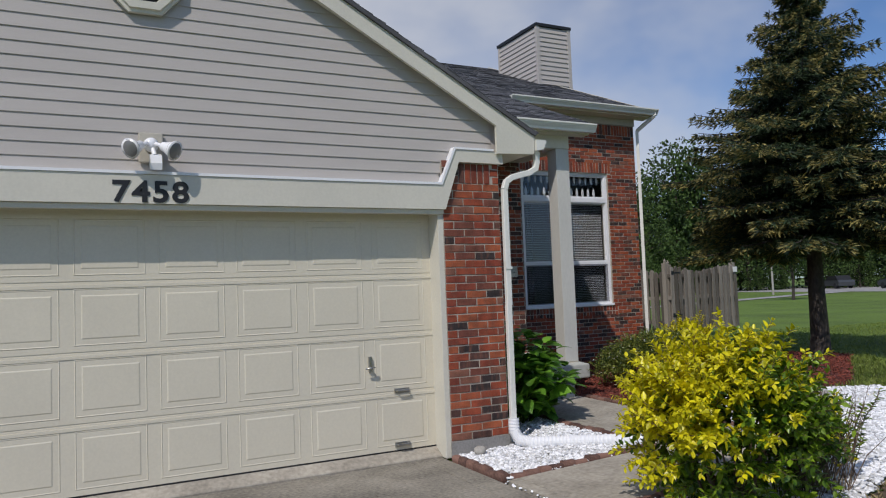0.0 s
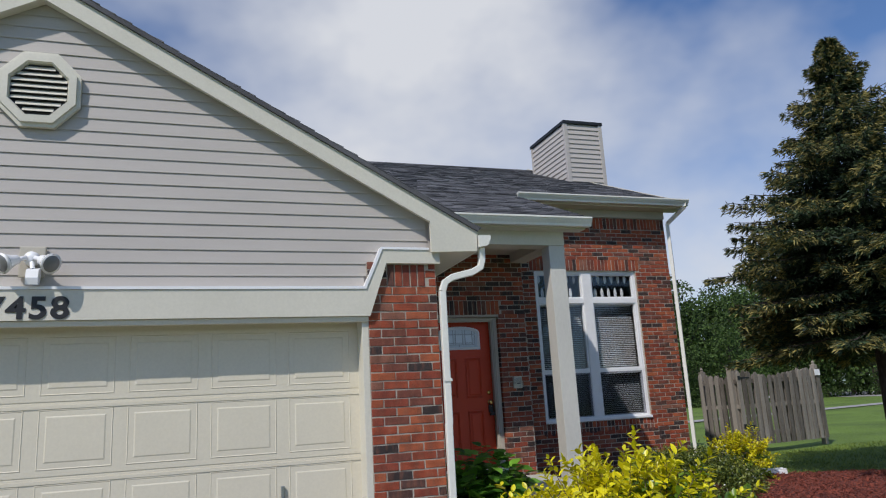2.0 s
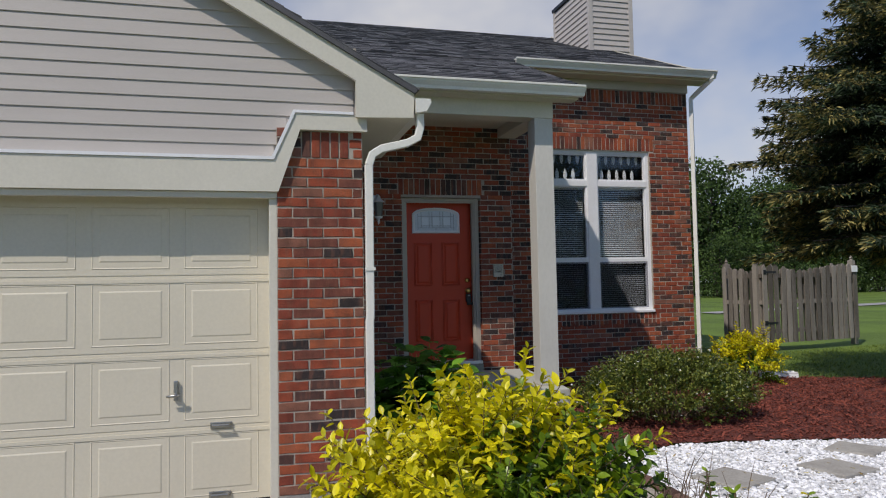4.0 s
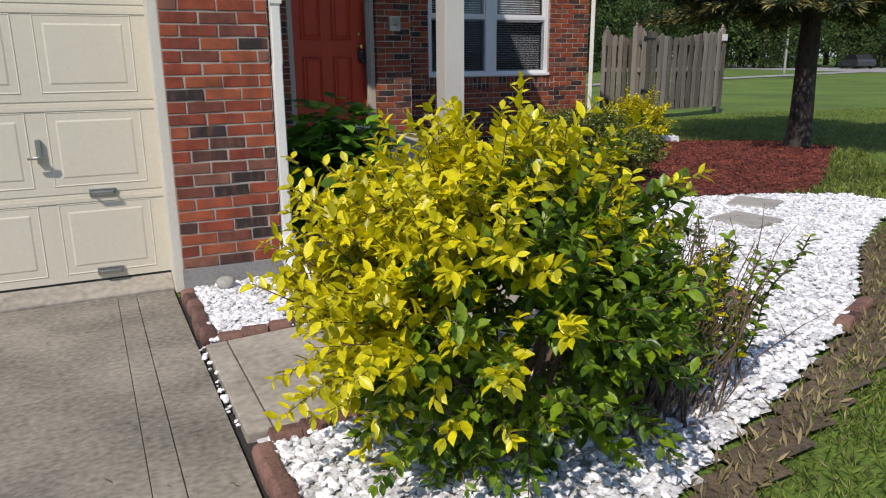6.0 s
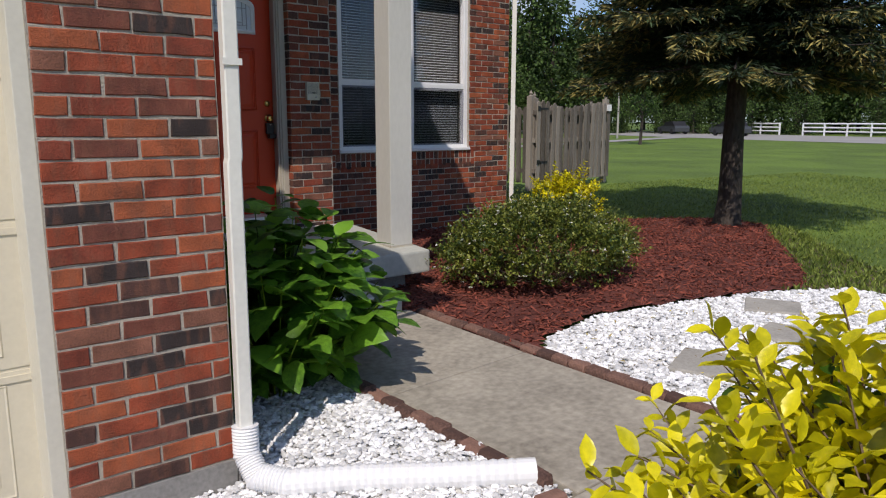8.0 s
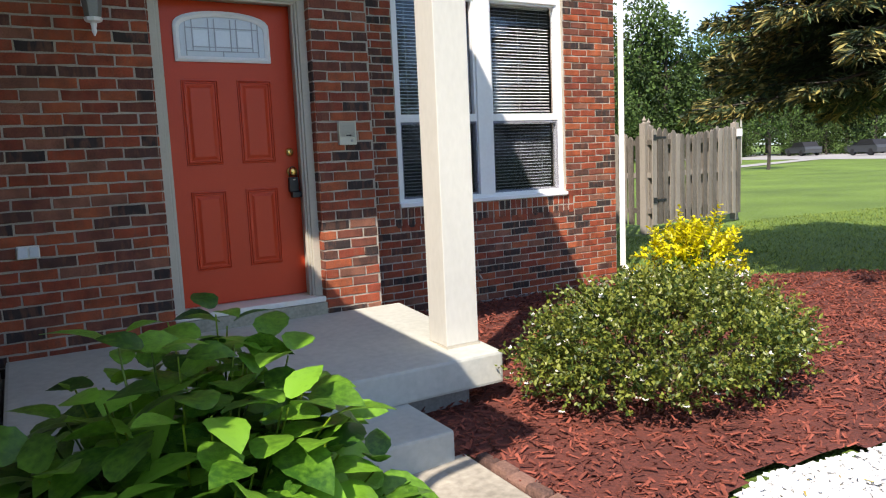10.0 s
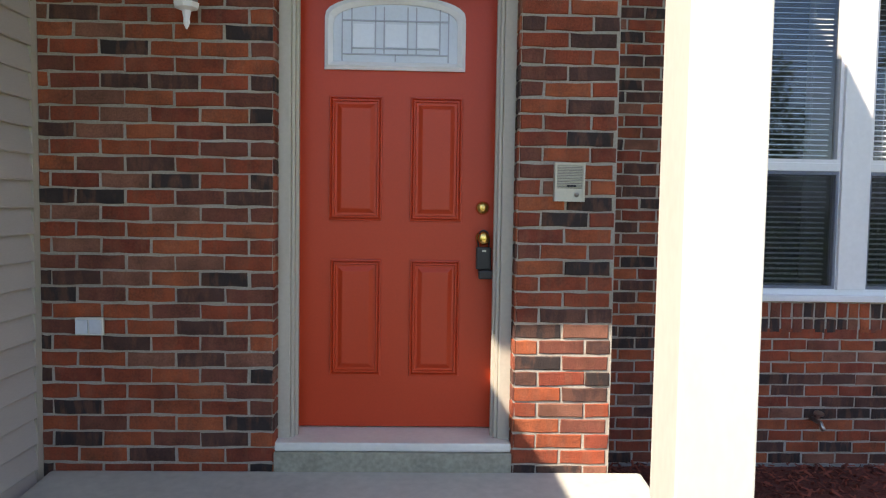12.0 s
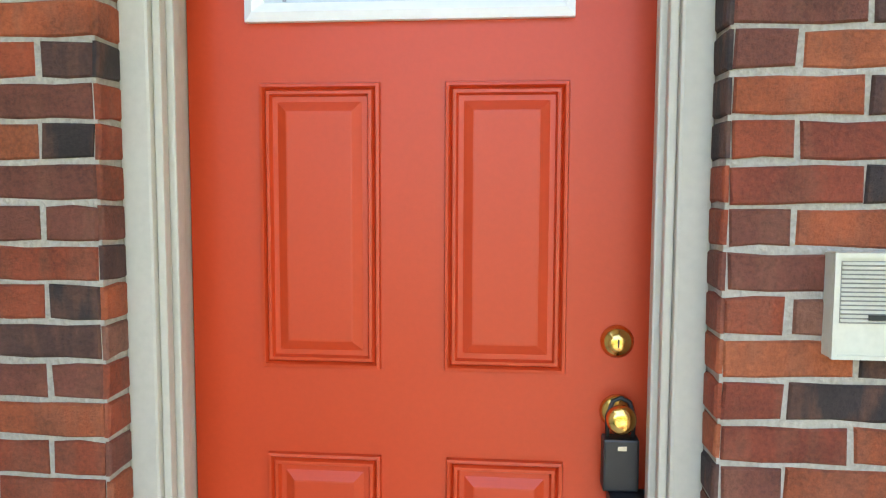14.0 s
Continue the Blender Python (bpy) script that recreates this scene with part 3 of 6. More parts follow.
for i in range(24):
    z = 2.575 + i * LAP
    zt = z + LAP + 0.026
    left, right = (-1.45, 3.775 + max(0, (z - 2.56) * 0.43)) if z < 2.86 else (-2.05, 4.37)
    reach = (RIDGE_Z - 0.06 - z) / SLOPE
    right, left = min(right, RIDGE_X + reach), max(left, RIDGE_X - reach)
    if right - left < 0.3:
        continue
    rt, lt = min(right, RIDGE_X + max(0.02, reach - LAP / SLOPE)), max(left, RIDGE_X - max(0.02, reach - LAP / SLOPE))
    bm = bmesh.new()
    rows = [(z, 6.3415), (z + 0.003, 6.3400), (z + LAP * 0.5, 6.3445), (zt, 6.3508)]
    vs = []
    for h, y in rows:
        f = max(0, (h - z)) / LAP
        vs.append((bm.verts.new((left + (lt - left) * min(1, f), y, h)), bm.verts.new((right + (rt - right) * min(1, f), y, h))))
    for a, b in zip(vs, vs[1:]):
        bm.faces.new((a[0], a[1], b[1], b[0]))
    part("siding_board", bm, M_SIDING, gable)


def rake_board(side):
    """Fascia board that closes the gable's edge, with the boxed tail at the eave."""
    def mx(x):
        return RIDGE_X + side * (x - RIDGE_X)
    top = [(RIDGE_X, RIDGE_Z), (EAVE_X, EAVE_Z)]
    pts = [(RIDGE_X, RIDGE_Z), (EAVE_X, EAVE_Z), (EAVE_X - 0.01, 2.90), (4.375, 2.885), (4.375, rake_z(4.375) - 0.175), (RIDGE_X, RIDGE_Z - 0.175)]
    return prism(bmesh.new(), [(mx(x), z) for x, z in pts], "y", 6.225, 6.258)


part("rake_board", rake_board(1), M_TRIM, trim)
part("rake_board", rake_board(-1), M_TRIM, trim)
for sgn in (1, -1):
    e = RIDGE_X + sgn * (EAVE_X - RIDGE_X)
    q = [(RIDGE_X, RIDGE_Z - 0.165), (e, EAVE_Z - 0.10), (e, EAVE_Z - 0.085), (RIDGE_X, RIDGE_Z - 0.15)]
    part("soffit", prism(bmesh.new(), q, "y", 6.259, 6.3395), M_TRIM, trim)
part("eave_soffit", boxes((4.452, 4.80, 6.262, 8.3, 2.90, 2.92)), M_TRIM, trim)


# ---- roofs ----
def shingle_roof(name, origin, along, up, length, run, label, near_from=0.0, clip=None):
    """A slope of overlapping tabs: origin at the eave, along the eave and up the slope (unit vectors)."""
    rng = random.Random(7)
    o, a, u = Vector(origin), Vector(along).normalized(), Vector(up).normalized()
    n = a.cross(u).normalized()
    if n.z < 0:
        n = -n
    bm = bmesh.new()
    q = [o, o + a * length, o + a * length + u * run, o + u * run]
    lo = [bm.verts.new(p - n * 0.035) for p in q]
    hi = [bm.verts.new(p) for p in q]
    fs = [bm.faces.new(lo), bm.faces.new(hi)] + [bm.faces.new((lo[i], lo[(i + 1) % 4], hi[(i + 1) % 4], hi[i])) for i in range(4)]
    bmesh.ops.recalc_face_normals(bm, faces=fs)
    roof = structure(name, bm, M_SHINGLE, label, "roof")
    verts, faces = [], []
    rows = int(run / 0.143)
    for r in range(rows):
        s = -0.012 + r * 0.143
        x = -rng.uniform(0, 0.3)
        while x < length:
            w = rng.uniform(0.14, 0.34)
            x0, x1 = max(x, 0), min(x + w - 0.006, length)
            x += w
            if x1 - x0 < 0.02:
                continue
            th = rng.choice((0.009, 0.012, 0.016))
            b = len(verts)
            for (p, t, h) in ((x0, s, 0.002), (x1, s, 0.002), (x0, s, th), (x1, s, th), (x0, min(run, s + 0.16), 0.003), (x1, min(run, s + 0.16), 0.003)):
                verts.append(o + a * p + u * t + n * h)
            faces += [(b, b + 1, b + 3, b + 2), (b + 2, b + 3, b + 5, b + 4), (b, b + 2, b + 4), (b + 1, b + 5, b + 3)]
    ob = part("shingles", raw("shingles", verts, faces, M_SHINGLE), None, roof)
    tagged(ob, kind="stuff")
    return roof


RUN = (EAVE_X - RIDGE_X) * math.hypot(1, SLOPE)
shingle_roof("roof_garage", (EAVE_X + 0.02, 6.20, EAVE_Z + 0.02), (0, 1, 0), (-1, 0, SLOPE), 7.4, RUN, "dark grey asphalt shingle roof over the garage")
shingle_roof("roof_garage_far", (2 * RIDGE_X - EAVE_X - 0.02, 6.20, EAVE_Z + 0.02), (0, 1, 0), (1, 0, SLOPE), 7.4, RUN, "dark grey asphalt shingle roof over the garage")
PS = 0.438
UP = (0, 1, PS)
shingle_roof("roof_porch", (4.3, 8.20, 3.815), (1, 0, 0), UP, 2.88, 2.31 * math.hypot(1, PS), "dark grey asphalt shingle roof over the porch")
shingle_roof("roof_main", (-2.6, 10.36, 3.815 + PS * 2.16 + 0.012), (1, 0, 0), UP, 13.02, 5.85 * math.hypot(1, PS), "dark grey asphalt shingle roof of the house")
shingle_roof("roof_main_back", (-2.6, 22.1, 3.815 + PS * 2.16 - 0.05), (1, 0, 0), (0, -1, PS), 13.02, 5.85 * math.hypot(1, PS), "dark grey asphalt shingle roof of the house")
structure("wall_side", prism(bmesh.new(), [(10.75, 4.62), (21.95, 4.62), (16.3, 7.30)], "x", 10.02, 10.16), M_SIDING, "beige siding gable end", "wall")


def gutter(x0, x1, y, z, label, caps=True):
    """An ogee gutter along a front eave, with end caps."""
    t = thing("gutter", label, "gutter", loc=((x0 + x1) / 2, y, z))
    prof = [(y, z), (y - 0.10, z), (y - 0.112, z - 0.012), (y - 0.105, z - 0.035), (y - 0.075, z - 0.075), (y - 0.07, z - 0.105), (y, z - 0.105)]
    part("trough", prism(bmesh.new(), prof, "x", x0 + 0.004, x1 - 0.004), M_GUTTER, t)
    part("lip", boxes((x0, x1, y - 0.122, y - 0.106, z - 0.015, z + 0.008), bevel=0.003), M_GUTTER, t)
    part("end_cap", prism(bmesh.new(), [(p[0] - 0.002, p[1] + 0.002) for p in prof], "x", x1 - 0.004, x1 + 0.004), M_GUTTER, t)
    return t


gutter(4.60, 7.19, 8.24, 3.80, "cream metal gutter along the porch eave")
gutter(7.22, 10.46, 10.42, 4.81, "cream metal gutter along the main eave")
structure("fascia", boxes((4.46, 7.16, 8.242, 8.27, 3.70, 3.80), (7.18, 10.42, 10.422, 10.45, 4.70, 4.79), (7.0, 10.42, 10.45, 10.719, 4.68, 4.70)), M_TRIM, "cream painted fascia board", "fascia")
structure("frieze", boxes((6.86, 10.185, 10.69, 10.719, 4.55, 4.678)), M_FRAME, "cream frieze board under the eave", "trim")
structure("rake_main", prism(bmesh.new(), [(10.42, 4.68), (16.3, 4.68 + PS * 5.88), (16.3, 4.82 + PS * 5.88), (10.42, 4.82)], "x", 10.39, 10.42), M_TRIM, "cream rake board on the gable end", "trim")
# porch beam, ceiling and post
structure("porch_beam", boxes((4.46, 6.93, 8.45, 8.70, 3.50, 3.80), (6.66, 6.90, 8.705, 9.595, 3.50, 3.80), (6.66, 6.84, 9.855, 10.715, 4.0, 4.2), bevel=0.006), M_TRIM, "cream boxed beam carrying the porch roof", "beam")
structure("ceiling_porch", boxes((4.46, 6.655, 8.705, 9.595, 3.62, 3.66), (4.46, 7.16, 8.272, 8.445, 3.68, 3.70)), M_TRIM, "cream panelled porch ceiling", "ceiling")
post = thing("porch_post", "square cream-painted boxed post standing on the porch corner", "post", loc=(6.815, 8.56, 0.49))
part("shaft", boxes((6.705, 6.925, 8.458, 8.668, 0.515, 3.498), bevel=0.006), M_POST, post)
part("base", boxes((6.701, 6.929, 8.454, 8.672, 0.49, 0.515)), M_FRAME, post)
# porch slab and step
pf = boxes((4.47, 6.97, 8.27, 9.598, 0.30, 0.49), bevel=0.018)
for v in pf.verts:
    v.co.z += 0.085 * max(0, v.co.y - 8.4) / 1.2
structure("porch_floor", pf, M_PORCH, "grey painted concrete porch slab with rounded edge", "porch")
structure("porch_footing", boxes((4.47, 6.82, 8.42, 9.59, -0.1, 0.299)), M_FOOT, "rough concrete footing under the porch", "footing")
structure("porch_step", boxes((4.97, 6.35, 7.80, 8.415, 0.0, 0.30), bevel=0.016), M_PORCH, "grey painted concrete step up to the porch", "step")
structure("threshold_base", boxes((5.401, 6.409, 9.585, 9.66, 0.50, 0.655), bevel=0.004), M_SILL, "concrete sill under the front door", "sill")


# ---- garage door ----
def garage_door():
    t = thing("garage_door", "cream raised-panel sectional garage door, closed", "garage door", loc=(1.19, 6.56, 0.04))
    z0, sh, x0, x1 = 0.098, 0.548, -1.365, 3.745
    for s in range(4):
        z = z0 + s * sh
        sec = part("section", boxes((x0, x1, 6.532, 6.57, z, z + sh - 0.014), (x0, x1, 6.536, 6.566, z + sh - 0.014, z + sh), (x0, x1, 6.526, 6.533, z + sh - 0.055, z + sh - 0.03)), M_GDOOR, t)
        for c in range(8):
            px1 = 3.665 - c * 0.620
            px0 = px1 - 0.520
            pz0, pz1 = z + 0.045, z + sh - 0.06
            bm = bmesh.new()
            rings = []
            for d, y in ((0.0, 6.5315), (0.005, 6.528), (0.011, 6.5312), (0.05, 6.5308), (0.06, 6.527)):
                rings.append([bm.verts.new((x, y, zz)) for x, zz in ((px0 + d, pz0 + d), (px1 - d, pz0 + d), (px1 - d, pz1 - d), (px0 + d, pz1 - d))])
            for a, b in zip(rings, rings[1:]):
                for q in range(4):
                    bm.faces.new((a[q], a[(q + 1) % 4], b[(q + 1) % 4], b[q]))
            bm.faces.new(rings[-1])
            bmesh.ops.recalc_face_normals(bm, faces=bm.faces[:])
            part("panel", bm, M_GDOOR, sec)
    part("top_rail", boxes((x0, x1, 6.534, 6.568, z0 + 4 * sh, 2.36)), M_GDOOR, t)
    part("weather_seal", boxes((x0, x1, 6.536, 6.568, 0.080, 0.097), bevel=0.003), M_BLACK, t)
    lock = part("lock_plate", boxes((3.075, 3.105, 6.505, 6.530, 0.84, 0.98), bevel=0.004), M_STEEL, t, "steel T-handle lock")
    bm = bmesh.new()
    tube(bm, [(3.09, 6.51, 0.88), (3.09, 6.475, 0.88)], 0.011)
    tube(bm, [(3.03, 6.472, 0.875), (3.09, 6.468, 0.88), (3.12, 6.472, 0.883)], [0.008, 0.012, 0.008])
    part("lock_handle", bm, M_STEEL, lock, smooth=True)
    for hx, hz in ((3.40, 0.645), (3.39, 0.150)):
        bm = bmesh.new()
        box(bm, hx - 0.075, hx + 0.075, 6.514, 6.5315, hz - 0.022, hz + 0.022, bevel=0.003)
        tube(bm, [(hx - 0.06, 6.515, hz), (hx - 0.055, 6.482, hz + 0.005), (hx + 0.055, 6.482, hz + 0.005), (hx + 0.06, 6.515, hz)], 0.008)
        part("lift_handle", bm, M_STEEL, t, "steel lift handle")


garage_door()


# ---- front door ----
def front_door():
    SX0, SX1, SZ0, SZ1, FY = 5.455, 6.345, 0.70, 2.685, 9.82
    t = structure("door_1", boxes((5.400, 5.452, 9.70, 9.88, 0.67, 2.728), (6.348, 6.410, 9.70, 9.88, 0.67, 2.728), (5.452, 6.348, 9.70, 9.88, 2.69, 2.728)), M_FRAME, "closed red panelled front door with arched leaded glass", "door")
    part("brick_mould", boxes((5.400, 5.456, 9.664, 9.699, 0.66, 2.728), (6.354, 6.410, 9.664, 9.699, 0.66, 2.728), (5.456, 6.354, 9.664, 9.699, 2.686, 2.728), bevel=0.006), M_FRAME, t)
    part("inner_mould", boxes((5.4565, 5.472, 9.676, 9.699, 0.67, 2.6855), (6.338, 6.3535, 9.676, 9.699, 0.67, 2.6855), (5.472, 6.338, 9.676, 9.699, 2.670, 2.6855), bevel=0.004), M_FRAME, t)
    part("door_stop", boxes((5.4525, 5.484, 9.701, 9.73, 0.67, 2.688), (6.326, 6.3475, 9.701, 9.73, 0.67, 2.688), bevel=0.004), M_FRAME, t)
    part("threshold", boxes((5.401, 6.409, 9.60, 9.88, 0.656, 0.694), bevel=0.008), M_GUTTER, t, "pale metal threshold")
    slab_ob = part("door_slab", boxes((SX0, SX1, FY, FY + 0.045, SZ0, SZ1)), M_DOOR, t, "red painted door slab")
    for x0, x1, z0, z1 in ((5.597, 5.834, 1.634, 2.187), (5.957, 6.190, 1.634, 2.187), (5.605, 5.834, 0.935, 1.462), (5.962, 6.188, 0.935, 1.462)):
        bm = bmesh.new()
        rings = []
        for d, y in ((0.0, FY - 0.0005), (0.002, FY - 0.009), (0.008, FY - 0.010), (0.012, FY - 0.002), (0.016, FY - 0.010), (0.022, FY - 0.0102), (0.026, FY - 0.001), (0.036, FY - 0.001), (0.054, FY - 0.010), (0.058, FY - 0.0105)):
            rings.append([bm.verts.new((x, y, z)) for x, z in ((x0 + d, z0 + d), (x1 - d, z0 + d), (x1 - d, z1 - d), (x0 + d, z1 - d))])
        for a, b in zip(rings, rings[1:]):
            for q in range(4):
                bm.faces.new((a[q], a[(q + 1) % 4], b[(q + 1) % 4], b[q]))
        bm.faces.new(rings[-1])
        bmesh.ops.recalc_face_normals(bm, faces=bm.faces[:])
        part("raised_panel", bm, M_DOOR, slab_ob)

    def arch(x0, x1, z0, zs, zt, n=16):
        w, r = (x1 - x0) / 2, zt - zs
        return [(x0, z0), (x1, z0)] + [((x0 + x1) / 2 + w * math.cos(math.pi * i / n), zs + r * math.sin(math.pi * i / n) ** 0.8) for i in range(n + 1)]

    outer, mid, inner = arch(5.576, 6.196, 2.30, 2.525, 2.625), arch(5.592, 6.180, 2.316, 2.513, 2.608), arch(5.612, 6.160, 2.334, 2.498, 2.588)
    bm = bmesh.new()
    rings = [[bm.verts.new((x, y, z)) for x, z in p] for p, y in ((outer, FY - 0.001), (outer, FY - 0.016), (mid, FY - 0.024), (inner, FY - 0.014), (inner, FY - 0.001))]
    k = len(outer)
    for a, b in zip(rings, rings[1:]):
        for q in range(k):
            bm.faces.new((a[q], a[(q + 1) % k], b[(q + 1) % k], b[q]))
    bmesh.ops.recalc_face_normals(bm, faces=bm.faces[:])
    lite = part("glass_frame", bm, M_WHITE, slab_ob, "white arched glass frame")
    part("glass", prism(bmesh.new(), inner, "y", FY - 0.006, FY - 0.002), M_FROST, slab_ob, "frosted leaded glass")
    bm = bmesh.new()
    for x0, x1 in ((5.70, 5.792), (5.842, 5.934), (5.984, 6.076)):
        box(bm, x0, x1, FY - 0.0105, FY - 0.0065, 2.40, 2.50)
    part("bevelled_pane", bm, M_FROST2, slab_ob, "clear bevelled panes")
    bm = bmesh.new()
    for x in (5.652, 6.120):
        box(bm, x - 0.003, x + 0.003, FY - 0.012, FY - 0.0065, 2.338, 2.565)
    for x in (5.694, 5.798, 5.836, 5.940, 5.978, 6.082):
        box(bm, x - 0.003, x + 0.003, FY - 0.012, FY - 0.0065, 2.372, 2.575)
    box(bm, 5.655, 6.117, FY - 0.012, FY - 0.0065, 2.366, 2.372)
    box(bm, 5.655, 6.117, FY - 0.012, FY - 0.0065, 2.512, 2.518)
    box(bm, 5.694, 6.082, FY - 0.0118, FY - 0.0065, 2.392, 2.397)
    box(bm, 5.883, 5.889, FY - 0.012, FY - 0.0065, 2.338, 2.366)
    part("lead_bars", bm, M_LEAD, slab_ob)
    bm = bmesh.new()
    lathe(bm, (6.285, FY, 1.70), (0, -1, 0), [(0.0, 0.031), (0.006, 0.031), (0.012, 0.026), (0.016, 0.024), (0.0165, 0.02), (0.022, 0.018), (0.024, 0.012)], 24)
    part("deadbolt", bm, M_BRASS, slab_ob, "polished brass deadbolt", smooth=True)
    bm = bmesh.new()
    lathe(bm, (6.288, FY, 1.565), (0, -1, 0), [(0.0, 0.033), (0.005, 0.033), (0.012, 0.025), (0.016, 0.014), (0.034, 0.012), (0.040, 0.02), (0.050, 0.027), (0.060, 0.027), (0.067, 0.021), (0.069, 0.012), (0.0695, 0.004)], 28)
    part("knob", bm, M_BRASS, slab_ob, "polished brass knob", smooth=True)
    part("keyway", boxes((6.2835, 6.2865, FY - 0.0252, FY - 0.0235, 1.692, 1.708)), M_BLACK, slab_ob)


front_door()


def lockbox():
    t = thing("key_lockbox", "black combination key lockbox hanging from the door knob", "lockbox", loc=(6.295, 9.78, 1.42))
    bm = bmesh.new()
    tube(bm, [(6.268, 9.787, 1.50), (6.266, 9.787, 1.565), (6.276, 9.787, 1.594), (6.290, 9.787, 1.60), (6.306, 9.787, 1.592), (6.315, 9.787, 1.562), (6.312, 9.787, 1.50)], 0.0045, 8)
    part("shackle", bm, M_BLACK, t, smooth=True)
    part("body", boxes((6.258, 6.324, 9.772, 9.811, 1.425, 1.525), bevel=0.005), M_BLACK, t)
    part("door_flap", boxes((6.268, 6.340, 9.745, 9.80, 1.385, 1.424), bevel=0.006), M_BLACK, t)
    part("dial", boxes((6.284, 6.300, 9.769, 9.7725, 1.505, 1.513)), M_STEEL, t)


lockbox()


def intercom():
    x0, x1, z0, z1, y = 6.562, 6.688, 1.732, 1.892, 9.585
    t = thing("door_intercom", "cream plastic door intercom with louvred speaker on brick", "intercom", loc=(6.625, y, 1.73))
    part("back_box", boxes((x0, x1, y - 0.020, y + 0.014, z0, z1), bevel=0.004), M_BELL, t)
    part("rim", boxes((x0, x1, y - 0.026, y - 0.0201, z1 - 0.008, z1), (x0, x1, y - 0.026, y - 0.0201, z0, z0 + 0.006), (x0, x0 + 0.007, y - 0.026, y - 0.0201, z0 + 0.006, z1 - 0.008), (x1 - 0.007, x1, y - 0.026, y - 0.0201, z0 + 0.006, z1 - 0.008)), M_BELL, t)
    for i in range(14):
        z = z0 + 0.056 + i * 0.0066
        part("louvre", prism(bmesh.new(), [(y - 0.0202, z), (y - 0.0255, z + 0.001), (y - 0.0202, z + 0.0048)], "x", x0 + 0.012, x1 - 0.012), M_BELL, t)
    # grey sheet that paints in the shade between the louvres
    part("grille_shadow", boxes((x0 + 0.011, x1 - 0.011, y - 0.0206, y - 0.02015, z0 + 0.054, z1 - 0.012)), M_FOOT, t)
    part("slot", boxes((6.612, 6.650, y - 0.0275, y - 0.0258, z0 + 0.060, z0 + 0.068)), M_BLACK, t)
    bm = bmesh.new()
    lathe(bm, (6.655, y - 0.0195, z0 + 0.028), (0, -1, 0), [(0, 0.010), (0.004, 0.010), (0.005, 0.007), (0.008, 0.006)], 16)
    part("push_button", bm, M_STEEL, t, "round bell push", smooth=True)


intercom()


def outlet():
    t = thing("outdoor_outlet", "weathered grey double outlet cover on the brick", "outlet", loc=(4.645, 9.585, 1.15))
    part("plate", boxes((4.588, 4.703, 9.572, 9.588, 1.148, 1.222), bevel=0.004), M_GUTTER, t)
    for x in (4.618, 4.674):
        part("lid", boxes((x - 0.024, x + 0.024, 9.563, 9.5715, 1.156, 1.214), bevel=0.003), M_FROST, t)


outlet()


def wall_lantern():
    t = thing("wall_lantern", "white metal wall lantern with clear glass by the door", "wall lamp", loc=(5.09, 9.58, 2.36))
    part("back_plate", boxes((5.045, 5.135, 9.565, 9.588, 2.56, 2.74), bevel=0.006), M_WHITE, t)
    bm = bmesh.new()
    tube(bm, [(5.09, 9.57, 2.68), (5.09, 9.52, 2.74), (5.09, 9.46, 2.73), (5.09, 9.45, 2.69)], 0.009)
    part("arm", bm, M_WHITE, t, smooth=True)
    bm = bmesh.new()
    lathe(bm, (5.09, 9.45, 2.71), (0, 0, -1), [(0, 0.012), (0.02, 0.03), (0.06, 0.075), (0.065, 0.07)], 6)
    part("cap", bm, M_WHITE, t)
    bm = bmesh.new()
    lathe(bm, (5.09, 9.45, 2.64), (0, 0, -1), [(0, 0.062), (0.17, 0.042)], 6)
    part("shade", bm, M_LENS, t, "clear glass shade")
    bm = bmesh.new()
    lathe(bm, (5.09, 9.45, 2.475), (0, 0, -1), [(0, 0.05), (0.02, 0.045), (0.03, 0.018), (0.06, 0.012), (0.075, 0.014), (0.10, 0.003)], 8)
    part("finial", bm, M_WHITE, t)


wall_lantern()


